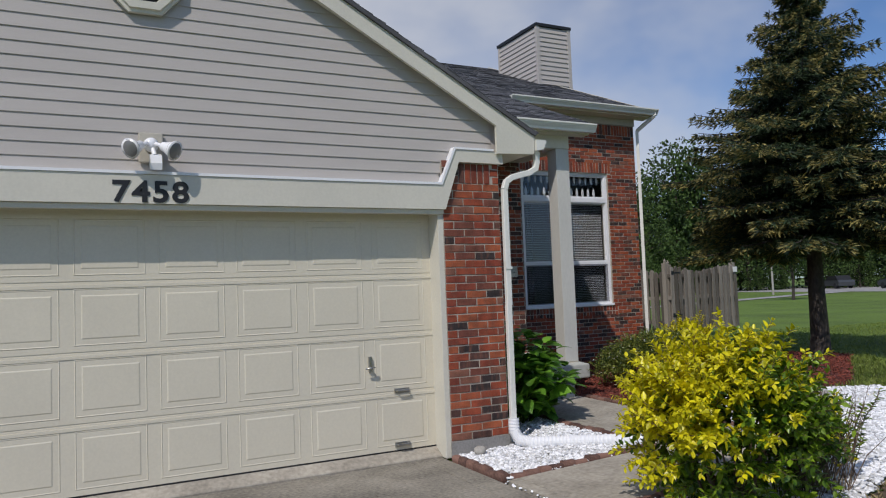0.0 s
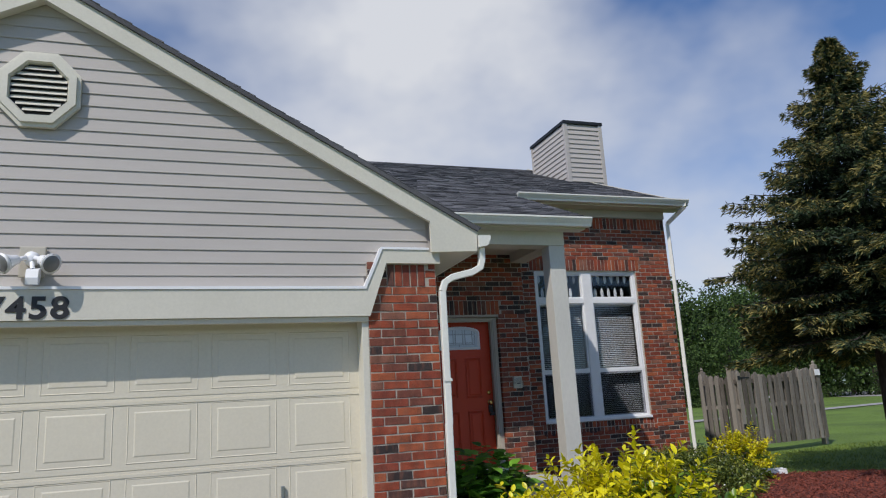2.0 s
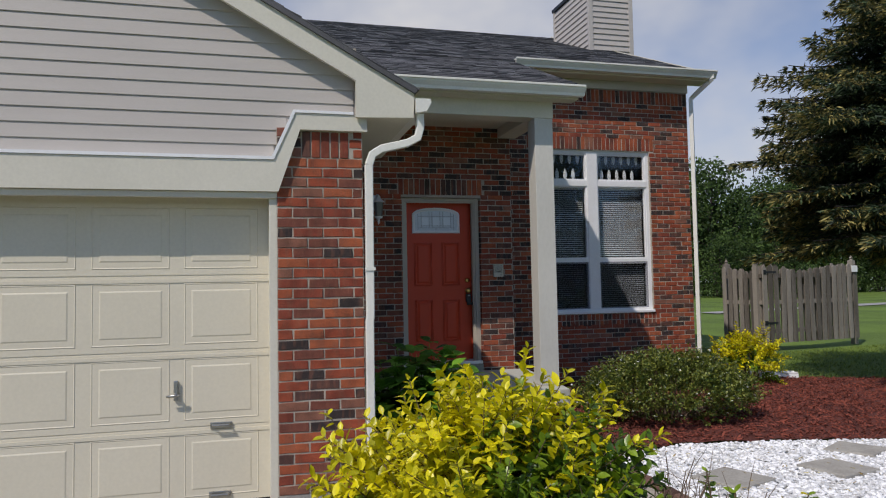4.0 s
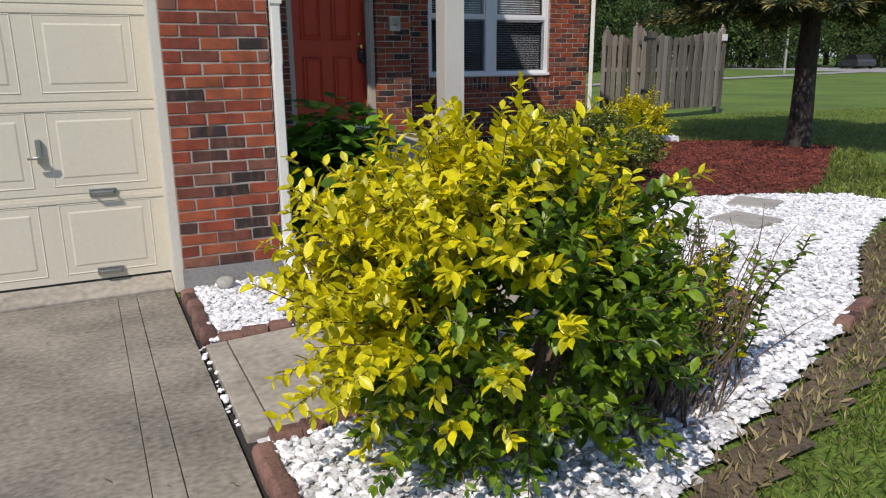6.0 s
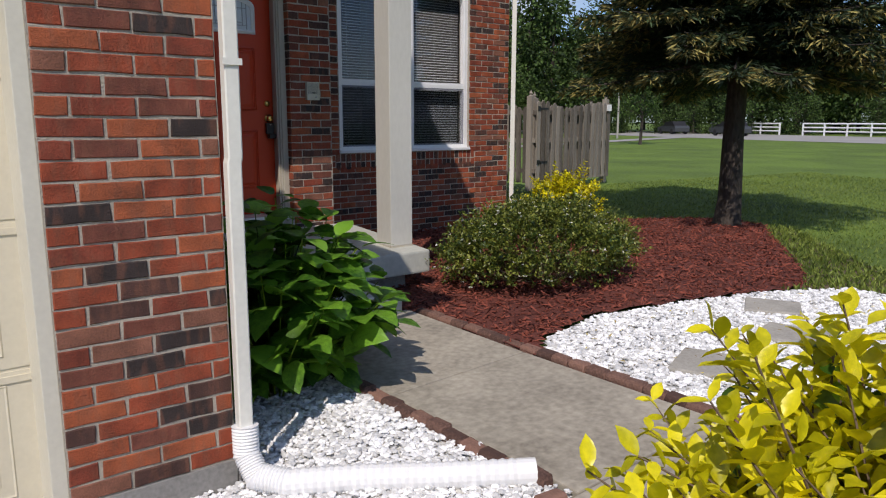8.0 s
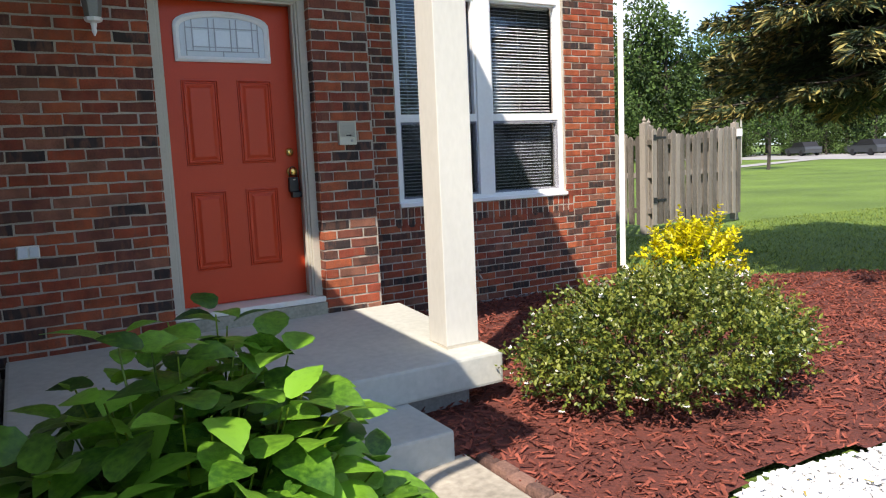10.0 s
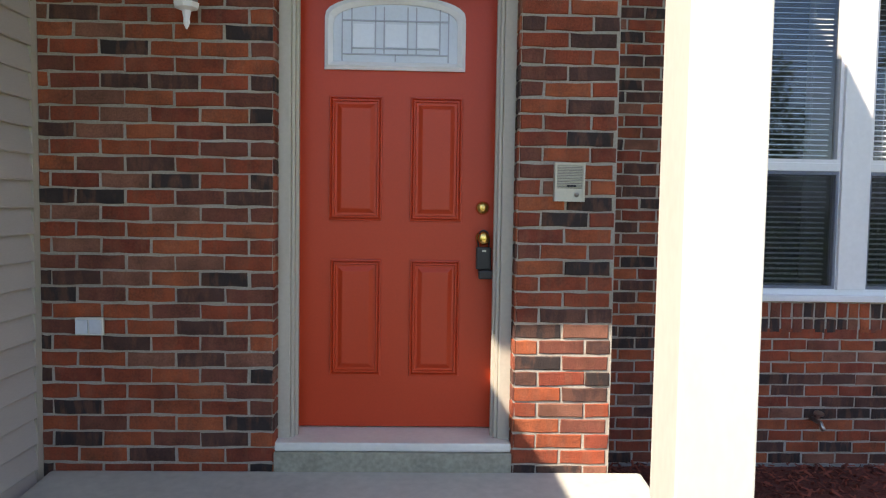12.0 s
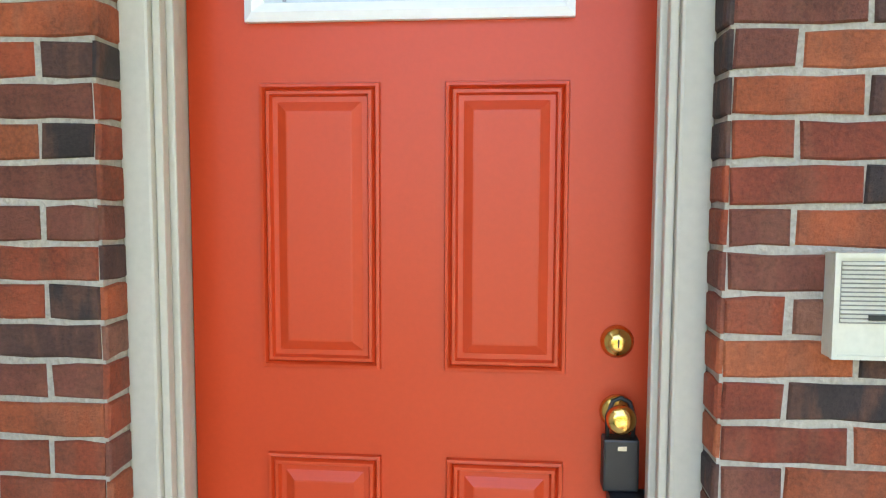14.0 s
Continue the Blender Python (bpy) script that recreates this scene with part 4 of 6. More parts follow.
# ---- front window ----
def front_window():
    y0, y1 = WALL_WIN + 0.03, WALL_WIN + 0.10
    t = structure("window_1", boxes((WX0, WX0 + 0.05, y0, y1, WZ0, WZ1), (WX1 - 0.05, WX1, y0, y1, WZ0, WZ1), (WX0 + 0.05, WX1 - 0.05, y0, y1, WZ0, WZ0 + 0.05), (WX0 + 0.05, WX1 - 0.05, y0, y1, WZ1 - 0.05, WZ1)), M_WHITE, "white vinyl double window with transoms and lowered blinds", "window")
    mx = 8.545
    part("mullion", boxes((mx - 0.085, mx + 0.085, y0 - 0.012, y1, WZ0 + 0.05, WZ1 - 0.05), bevel=0.006), M_WHITE, t)
    part("window_sill", boxes((WX0 - 0.01, WX1 + 0.01, WALL_WIN - 0.03, y0 - 0.001, WZ0 - 0.015, WZ0 + 0.02), bevel=0.005), M_WHITE, t)
    for a, b in ((WX0 + 0.05, mx - 0.085), (mx + 0.085, WX1 - 0.05)):
        part("transom_bar", boxes((a, b, y0 - 0.008, y1, 3.075, 3.165), bevel=0.006), M_WHITE, t)
        part("meeting_rail", boxes((a, b, y0 + 0.005, y1 - 0.005, 1.945, 1.995), bevel=0.005), M_WHITE, t)
        for z0, z1, off in ((WZ0 + 0.05, 1.945, 0.0), (1.995, 3.075, 0.02), (3.165, WZ1 - 0.05, 0.0)):
            part("sash", boxes((a, a + 0.022, y0 + 0.01, y1 - 0.01, z0, z1), (b - 0.022, b, y0 + 0.01, y1 - 0.01, z0, z1), (a + 0.022, b - 0.022, y0 + 0.01, y1 - 0.01, z0, z0 + 0.02), (a + 0.022, b - 0.022, y0 + 0.01, y1 - 0.01, z1 - 0.02, z1)), M_WHITE, t)
            pane = part("pane", boxes((a + 0.022, b - 0.022, y0 + 0.038, y0 + 0.042, z0 + 0.02, z1 - 0.02)), M_GLASS, t, "clear window glass")
            pane.visible_shadow = False
        part("insect_screen", boxes((a + 0.01, b - 0.01, y0 + 0.001, y0 + 0.003, WZ0 + 0.055, 1.945)), M_SCREEN, t, "dark insect screen").visible_shadow = False


front_window()


def blind(x0, x1):
    t = thing("window_blind", "pale grey horizontal mini blind, lowered and half closed", "blind", "blinds in the front window", loc=((x0 + x1) / 2, 10.86, 3.08))
    verts, faces = [], []
    z, n = 1.27, 0
    while z < 3.04:
        b = len(verts)
        for dy, dz in ((-0.013, -0.004), (0.0, 0.004), (0.013, 0.006)):
            verts += [(x0, 10.872 + dy, z + dz), (x1, 10.872 + dy, z + dz)]
        faces += [(b, b + 1, b + 3, b + 2), (b + 2, b + 3, b + 5, b + 4)]
        z += 0.031
    tagged(part("slats", raw("slats", verts, faces, M_BLIND), None, t), kind="stuff")
    part("head_rail", boxes((x0, x1, 10.85, 10.895, 3.045, 3.085), bevel=0.003), M_BLIND, t)
    part("bottom_rail", boxes((x0, x1, 10.858, 10.886, 1.245, 1.262), bevel=0.003), M_BLIND, t)
    for f in (0.15, 0.5, 0.85):
        x = x0 + (x1 - x0) * f
        bm = bmesh.new()
        tube(bm, [(x, 10.857, 1.26), (x, 10.857, 3.05)], 0.0015, 5)
        part("ladder_cord", bm, M_BLIND, t)


blind(7.66, 8.44), blind(8.65, 9.42)


def valance(x0, x1):
    """Lace edging that hangs in the transom, a row of pointed drops at head and foot."""
    t = thing("lace_valance", "white lace valance with pointed drops in the transom", "curtain", "valances in the transoms", loc=((x0 + x1) / 2, 10.87, 3.58))
    n = 6
    for r, (zt, h) in enumerate(((3.57, 0.15), (3.36, 0.17))):
        for i in range(n):
            x = x0 + (i + (0.5 if r == 0 else 0.9)) * (x1 - x0) / n
            if x > x1 - 0.03:
                continue
            bm = bmesh.new()
            prof = [(0, 0.018), (h * 0.35, 0.03), (h * 0.7, 0.024), (h, 0.003)] if r == 0 else [(0, 0.003), (h * 0.3, 0.024), (h * 0.65, 0.03), (h, 0.02)]
            lathe(bm, (x, 10.87, zt), (0, 0, -1), prof, 8)
            for v in bm.verts:
                v.co.y = 10.87 + (v.co.y - 10.87) * 0.2
            part("drop", bm, M_LACE, t)
    part("rod", boxes((x0, x1, 10.866, 10.874, 3.565, 3.577)), M_LACE, t)


valance(7.66, 8.44), valance(8.65, 9.42)


# ---- things on the house front ----
def downspout_pier():
    t = thing("downspout", "cream downspout with white corrugated extension hose on gravel", "downspout", loc=(4.42, 6.25, 0.05))
    part("gutter_end", prism(bmesh.new(), [(4.826, 3.045), (4.938, 3.045), (4.945, 3.02), (4.91, 2.95), (4.826, 2.935)], "y", 6.20, 8.2), M_GUTTER, t, "short run of eave gutter")

    def duct(path, w=0.03, d=0.024):
        bm = bmesh.new()
        rings = []
        path = [Vector(p) for p in path]
        for i, p in enumerate(path):
            v = (path[min(i + 1, len(path) - 1)] - path[max(i - 1, 0)]).normalized()
            u = Vector((0, 1, 0)) if abs(v.y) < 0.8 else Vector((1, 0, 0))
            s = v.cross(u).normalized()
            u = s.cross(v).normalized()
            rings.append([bm.verts.new(p + a * w * s + b * d * u) for a, b in ((-1, -0.8), (-0.8, -1), (0.8, -1), (1, -0.8), (1, 0.8), (0.8, 1), (-0.8, 1), (-1, 0.8))])
        for a, b in zip(rings, rings[1:]):
            for q in range(8):
                bm.faces.new((a[q], a[(q + 1) % 8], b[(q + 1) % 8], b[q]))
        bm.faces.new(rings[0]), bm.faces.new(rings[-1])
        bmesh.ops.recalc_face_normals(bm, faces=bm.faces[:])
        return bm

    part("elbow", duct([(4.87, 6.28, 2.94), (4.87, 6.28, 2.83), (4.85, 6.28, 2.76), (4.77, 6.28, 2.715), (4.57, 6.28, 2.665), (4.50, 6.28, 2.62), (4.472, 6.28, 2.54)]), M_GUTTER, t)
    part("pipe", duct([(4.472, 6.28, 2.54), (4.468, 6.28, 1.4), (4.463, 6.28, 1.38), (4.460, 6.28, 0.27)]), M_GUTTER, t)
    part("strap", boxes((4.430, 4.508, 6.248, 6.253, 1.75, 1.775)), M_GUTTER, t)
    bm = bmesh.new()
    path, radii = [], []
    key = [Vector(p) for p in ((4.460, 6.275, 0.30), (4.455, 6.262, 0.18), (4.470, 6.20, 0.10), (4.56, 6.10, 0.082), (4.82, 5.93, 0.090), (5.06, 5.74, 0.098), (5.33, 5.53, 0.112))]
    for i in range(len(key) - 1):
        for s in range(18):
            f = s / 18
            path.append(key[i].lerp(key[i + 1], f))
            radii.append((0.05 if i < 2 else 0.054) + 0.006 * (len(path) % 2))
    tube(bm, path, radii, 16)
    part("hose", bm, M_WHITE, t, "white corrugated plastic hose", smooth=False)
    d = (key[-1] - key[-2]).normalized()
    bm = bmesh.new()
    lathe(bm, key[-1] - d * 0.03, d, [(0, 0.052), (0.02, 0.058), (0.09, 0.058), (0.092, 0.045), (0.04, 0.045)], 16)
    part("hose_end", bm, M_WHITE, t, smooth=False)


downspout_pier()


def downspout_corner():
    t = thing("downspout", "cream downspout at the house corner with white extension", "downspout", loc=(10.20, 10.66, 0.2))
    bm = bmesh.new()
    for a, b in (((10.40, 10.36, 4.77), (10.40, 10.36, 4.70)), ((10.40, 10.36, 4.70), (10.22, 10.66, 4.46)), ((10.22, 10.66, 4.46), (10.215, 10.66, 0.36)), ((10.215, 10.66, 0.36), (10.26, 10.58, 0.25)), ((10.26, 10.58, 0.25), (10.36, 10.44, 0.225))):
        tube(bm, [a, b], 0.04, 4)
    part("pipe", bm, M_GUTTER, t)
    bm = boxes((0.0, 1.12, -0.08, 0.08, -0.045, 0.035), (0.01, 1.11, -0.08, -0.065, 0.036, 0.06), (0.01, 1.11, 0.065, 0.08, 0.036, 0.06), bevel=0.008)
    bm.transform(pose(10.36, 10.44, 0.215, 0, 0, -22))
    part("extension", bm, M_WHITE, t, "white plastic extension tray")


downspout_corner()


def house_number():
    t = thing("house_number", "black iron house number 7458 on the cream header", "house number", loc=(1.21, 6.26, 2.33))
    for i, ch in enumerate("7458"):
        cu = bpy.data.curves.new("digit", "FONT")
        cu.body, cu.size, cu.extrude, cu.offset, cu.align_x = ch, 0.232, 0.003, 0.006, "CENTER"
        tmp = bpy.data.objects.new("digit", cu)
        me = bpy.data.meshes.new_from_object(tmp)
        bpy.data.objects.remove(tmp)
        me.transform(pose(0.995 + i * 0.146, 6.268, 2.345, 90, 0, 0) @ Matrix.Diagonal((1.12, 1, 1, 1)))
        me.materials.clear()
        me.materials.append(M_NUM)
        part("digit", me, None, t)


house_number()


def flood_light():
    t = thing("flood_light", "white twin-head motion flood light with sensor", "flood light", loc=(1.23, 6.30, 2.75))
    part("plate", boxes((1.13, 1.31, 6.305, 6.335, 2.66, 2.90), bevel=0.008), M_FRAME, t)
    bm = bmesh.new()
    lathe(bm, (1.22, 6.305, 2.80), (0, -1, 0), [(0, 0.058), (0.03, 0.055), (0.06, 0.035), (0.065, 0.01)], 18)
    part("hub", bm, M_WHITE, t, smooth=True)
    for sx in (-1, 1):
        d = Vector((sx * 0.62, -0.62, -0.36)).normalized()
        o = Vector((1.22 + sx * 0.085, 6.21, 2.775))
        bm = bmesh.new()
        lathe(bm, o - d * 0.02, d, [(0, 0.02), (0.012, 0.036), (0.05, 0.042), (0.10, 0.062), (0.125, 0.076), (0.136, 0.080), (0.138, 0.072), (0.122, 0.070)], 24)
        head = part("lamp_head", bm, M_WHITE, t, smooth=True)
        bm = bmesh.new()
        lathe(bm, o + d * 0.092, d, [(0, 0.070), (0.020, 0.071), (0.034, 0.052), (0.040, 0.012)], 24)
        part("lens", bm, M_LENS, head, "clear glass lens", smooth=True)
        bm = bmesh.new()
        tube(bm, [(1.22 + sx * 0.03, 6.25, 2.80), o], 0.018, 10)
        part("swivel", bm, M_WHITE, t, smooth=True)
    bm = bmesh.new()
    tube(bm, [(1.23, 6.26, 2.765), (1.24, 6.235, 2.71)], 0.018, 10)
    prism(bm, [(6.275, 2.725), (6.195, 2.70), (6.175, 2.635), (6.185, 2.585), (6.255, 2.60), (6.285, 2.66)], "x", 1.205, 1.29)
    part("motion_sensor", bm, M_WHITE, t)


flood_light()


def gable_vent():
    cx, cz, y = 1.19, 4.18, 6.325
    t = thing("gable_vent", "cream octagonal louvred gable vent in the siding", "vent", loc=(cx, y, cz - 0.32))

    def octo(r):
        return [(cx + r / math.cos(math.pi / 8) * math.cos(math.pi / 8 + i * math.pi / 4), cz + 1.06 * r / math.cos(math.pi / 8) * math.sin(math.pi / 8 + i * math.pi / 4)) for i in range(8)]

    bm = bmesh.new()
    rings = [[bm.verts.new((x, yy, z)) for x, z in octo(r)] for r, yy in ((0.30, y + 0.01), (0.30, y - 0.03), (0.275, y - 0.032), (0.27, y - 0.055), (0.215, y - 0.058), (0.205, y - 0.03), (0.205, y + 0.01))]
    for a, b in zip(rings, rings[1:]):
        for q in range(8):
            bm.faces.new((a[q], a[(q + 1) % 8], b[(q + 1) % 8], b[q]))
    bmesh.ops.recalc_face_normals(bm, faces=bm.faces[:])
    part("frame", bm, M_TRIM, t)
    part("backing", prism(bmesh.new(), octo(0.205), "y", y - 0.004, y - 0.001), M_BLACK, t)
    for i in range(8):
        z = cz - 0.175 + i * 0.05
        half = 0.20 if abs(z - cz) < 0.085 else 0.20 - (abs(z - cz) - 0.085)
        part("slat", prism(bmesh.new(), [(y - 0.006, z + 0.026), (y - 0.036, z - 0.008), (y - 0.036, z - 0.014), (y - 0.006, z + 0.018)], "x", cx - half, cx + half), M_TRIM, t)


gable_vent()


def chimney():
    x0, x1, y0, y1, zt = 9.88, 10.79, 13.32, 14.95, 7.45
    t = thing("chimney", "beige siding-clad chimney chase with dark metal cap", "chimney", loc=(10.4, 14.0, 0.2))
    part("chase", boxes((x0 + 0.02, x1 - 0.02, y0 + 0.02, y1 - 0.02, 0.2, zt - 0.04)), M_SIDING, t)
    for cx in (x0 + 0.03, x1 - 0.03):
        part("corner_post", boxes((cx - 0.045, cx + 0.045, y0 - 0.012, y0 + 0.06, 4.6, zt - 0.04), bevel=0.004), M_SIDING, t)
    part("corner_post", boxes((x0 - 0.016, x0 + 0.02, y1 - 0.06, y1, 4.6, zt - 0.04)), M_SIDING, t)
    z = 4.9
    while z < zt - 0.12:
        bm = bmesh.new()
        for a, b in (((x0 + 0.075, y0), (x1 - 0.075, y0)), ((x0, y1 - 0.06), (x0, y0 + 0.06))):
            d = Vector((b[1] - a[1], a[0] - b[0], 0)).normalized() * (1 if a[1] == b[1] else 1)
            out = Vector((0, -1, 0)) if a[1] == b[1] else Vector((-1, 0, 0))
            vs = [(bm.verts.new(Vector((*a, h)) + out * o), bm.verts.new(Vector((*b, h)) + out * o)) for h, o in ((z, -0.02), (z, 0.010), (z + 0.11, -0.01))]
            for p, q in zip(vs, vs[1:]):
                bm.faces.new((p[0], p[1], q[1], q[0]))
        part("siding_board", bm, M_SIDING, t)
        z += 0.108
    part("cap", boxes((x0 - 0.03, x1 + 0.03, y0 - 0.03, y1 + 0.03, zt - 0.05, zt + 0.02), bevel=0.006), M_NUM, t, "dark metal chimney cap")
    bm = bmesh.new()
    lathe(bm, (10.15, 14.1, zt + 0.02), (0, 0, 1), [(0, 0.13), (0.07, 0.13), (0.07, 0.17), (0.10, 0.17)], 14)
    part("flue", bm, M_NUM, t)


chimney()


def hose_bib():
    t = thing("hose_bib", "green-grey metal garden tap on the brick", "tap", loc=(8.33, 10.70, 0.48))
    bm = bmesh.new()
    tube(bm, [(8.33, 10.71, 0.49), (8.33, 10.62, 0.49), (8.33, 10.58, 0.46)], 0.013)
    part("spout", bm, M_STEEL, t, smooth=True)
    bm = bmesh.new()
    lathe(bm, (8.33, 10.65, 0.50), (0, -0.3, 1), [(0, 0.008), (0.035, 0.008), (0.036, 0.028), (0.045, 0.028)], 10)
    part("handle", bm, M_STEEL, t)


hose_bib()


# ---- garden edging, stepping stones ----
def edging_mesh(w):
    bm = bmesh.new()
    prof = [(-0.04, -0.06), (0.04, -0.06), (0.042, 0.03), (0.03, 0.055), (-0.028, 0.057), (-0.041, 0.03)]
    prism(bm, prof, "x", -w / 2, w / 2)
    bmesh.ops.bevel(bm, geom=bm.edges[:], offset=0.008, segments=1, affect="EDGES")
    for v in bm.verts:
        v.co += 0.006 * Vector(noise.noise_vector(v.co * 14 + Vector((w * 50, 0, 0))))
        v.co.z += -1.4 * v.co.x ** 2 / w * (v.co.z > 0)
    return mesh_of(bm, "edging_stone", M_EDGE)


EDGES = [edging_mesh(w) for w in (0.115, 0.125, 0.135)]


def edge_row(points, label):
    t = thing("garden_edging", label, "edging", "garden edging rows", loc=(*points[0], gz(*points[0])))
    rng = random.Random(len(points) + int(points[0][0] * 10))
    for (ax, ay), (bx, by) in zip(points, points[1:]):
        d = math.hypot(bx - ax, by - ay)
        k = max(1, round(d / 0.13))
        for i in range(k):
            f = (i + 0.5) / k
            x, y = ax + (bx - ax) * f, ay + (by - ay) * f
            ob = new("edging_stone", rng.choice(EDGES))
            ob.parent = t
            ob.matrix_parent_inverse = Matrix.Translation(-LOCS[t])
            ob.location = (x + rng.uniform(-0.008, 0.008), y + rng.uniform(-0.008, 0.008), gz(x, y) + 0.024 + rng.uniform(-0.010, 0.008))
            ob.rotation_euler = (rng.uniform(-0.08, 0.08), rng.uniform(-0.06, 0.06), math.atan2(by - ay, bx - ax) + rng.uniform(-0.07, 0.07))
            ob.scale = (d / k / 0.125, rng.uniform(0.85, 1.1), rng.uniform(0.85, 1.1))


edge_row([(3.80, 6.26), (3.80, 5.36)], "red-brown scalloped edging stones along the driveway")
edge_row([(3.84, 5.345), (5.36, 5.345)], "red-brown scalloped edging stones along the walkway")
edge_row([(5.37, 5.42), (5.37, 7.75)], "red-brown scalloped edging stones beside the gravel")
edge_row([(6.48, 4.3), (6.48, 6.4), (6.47, 7.75)], "red-brown scalloped edging stones along the walkway")
edge_row([(3.84, 4.21), (6.40, 4.21)], "red-brown scalloped edging stones along the walkway")
edge_row([(3.80, 4.15), (3.80, 2.9)], "red-brown scalloped edging stones along the driveway")
edge_row([(6.55, 3.80), (7.0, 3.98)], "red-brown scalloped edging stones between gravel and lawn")


def stepping_stone(x, y, rot, w):
    t = thing("stepping_stone", "flat tan square stepping stone set in white gravel", "stepping stone", "stepping stones", loc=(x, y, gz(x, y) + 0.02))
    bm = bmesh.new()
    box(bm, -w / 2, w / 2, -w / 2, w / 2, -0.04, 0.018, bevel=0.01)
    for v in bm.verts:
        v.co += 0.008 * Vector(noise.noise_vector(v.co * 5 + Vector((x, y, 0))))
    bm.transform(pose(x, y, gz(x, y) + 0.02, 0, 0, rot))
    part("stone", bm, M_STEPST, t)


stepping_stone(7.10, 5.72, 20, 0.44), stepping_stone(8.05, 5.72, 12, 0.42), stepping_stone(8.68, 6.18, 28, 0.40)
bm = bmesh.new()
bmesh.ops.create_icosphere(bm, subdivisions=2, radius=0.058)
for v in bm.verts:
    v.co = Vector((v.co.x * 1.1, v.co.y, v.co.z * 0.9)) + 0.015 * Vector(noise.noise_vector(v.co * 9)) + Vector((4.03, 6.20, 0.06))
tagged(new("rock", mesh_of(bm, "rock", M_STEPST, True)), "rough pale rock against the brick pier footing", "rock")


# ---- scattered stones and chips ----
def scatter(name, polys, density, base_verts, base_faces, size, material, label, category, lift=0.0, flat=0.6, seed=3, skip=()):
    """Many small bodies strewn over the beds, joined in one mesh."""
    rng = np.random.default_rng(seed)
    base = np.array(base_verts, float)
    pts = []
    for poly in polys:
        xs, ys = [p[0] for p in poly], [p[1] for p in poly]
        n = int((max(xs) - min(xs)) * (max(ys) - min(ys)) * density)
        for x, y in rng.uniform((min(xs), min(ys)), (max(xs), max(ys)), (n, 2)):
            if inside(x, y, poly) and not any(abs(x - a) < r and abs(y - b) < r for a, b, r in skip):
                pts.append((x, y, gz(x, y) + lift + rng.uniform(-0.004, 0.014)))
    pts = np.array(pts)
    n, k = len(pts), len(base)
    q = rng.normal(size=(n, 4))
    q /= np.linalg.norm(q, axis=1)[:, None]
    w, x, y, z = q.T
    R = np.stack([1 - 2 * (y * y + z * z), 2 * (x * y - z * w), 2 * (x * z + y * w), 2 * (x * y + z * w), 1 - 2 * (x * x + z * z), 2 * (y * z - x * w), 2 * (x * z - y * w), 2 * (y * z + x * w), 1 - 2 * (x * x + y * y)], 1).reshape(n, 3, 3)
    s = rng.uniform(size[0], size[1], (n, 1, 1)) * rng.uniform(0.7, 1.3, (n, 1, 3))
    jit = 1 + rng.uniform(-0.32, 0.28, (n, k, 1))
    v = np.einsum("nij,nkj->nki", R, base[None] * s * jit)
    v[:, :, 2] *= flat
    v += pts[:, None, :]
    f = (np.array(base_faces)[None] + (np.arange(n) * k)[:, None, None]).reshape(-1, len(base_faces[0]))
    me = raw(name, v.reshape(-1, 3).tolist(), f.tolist(), material)
    return tagged(new(name, me), label, category, kind="stuff")


G = (1 + 5 ** 0.5) / 2
ICO_V = [Vector(p).normalized() for p in ((-1, G, 0), (1, G, 0), (-1, -G, 0), (1, -G, 0), (0, -1, G), (0, 1, G), (0, -1, -G), (0, 1, -G), (G, 0, -1), (G, 0, 1), (-G, 0, -1), (-G, 0, 1))]
ICO_F = [(0, 11, 5), (0, 5, 1), (0, 1, 7), (0, 7, 10), (0, 10, 11), (1, 5, 9), (5, 11, 4), (11, 10, 2), (10, 7, 6), (7, 1, 8), (3, 9, 4), (3, 4, 2), (3, 2, 6), (3, 6, 8), (3, 8, 9), (4, 9, 5), (2, 4, 11), (6, 2, 10), (8, 6, 7), (9, 8, 1)]
STONES = ((7.10, 5.72, 0.15), (8.05, 5.72, 0.14), (8.68, 6.18, 0.12))
scatter("white_gravel", [BED_A], 3500, ICO_V, ICO_F, (0.009, 0.02), M_STONE, "loose white landscaping stones by the pier", "gravel", 0.008)
scatter("white_gravel", [BED_B], 2300, ICO_V, ICO_F, (0.010, 0.022), M_STONE, "loose white landscaping stones by the walkway", "gravel", 0.008, seed=4, skip=STONES)
CHIP_V = [(-1, -0.25, -0.12), (1, -0.2, -0.12), (1, 0.2, -0.12), (-1, 0.25, -0.12), (-0.8, -0.2, 0.12), (0.8, -0.15, 0.12), (0.8, 0.15, 0.12), (-0.8, 0.2, 0.12)]
CHIP_F = [(0, 3, 2, 1), (4, 5, 6, 7), (0, 1, 5, 4), (1, 2, 6, 5), (2, 3, 7, 6), (3, 0, 4, 7)]
scatter("wood_mulch", [BED_M], 750, CHIP_V, CHIP_F, (0.014, 0.038), M_MULCH, "loose red-brown shredded wood mulch", "mulch", 0.028, 0.5, 5)


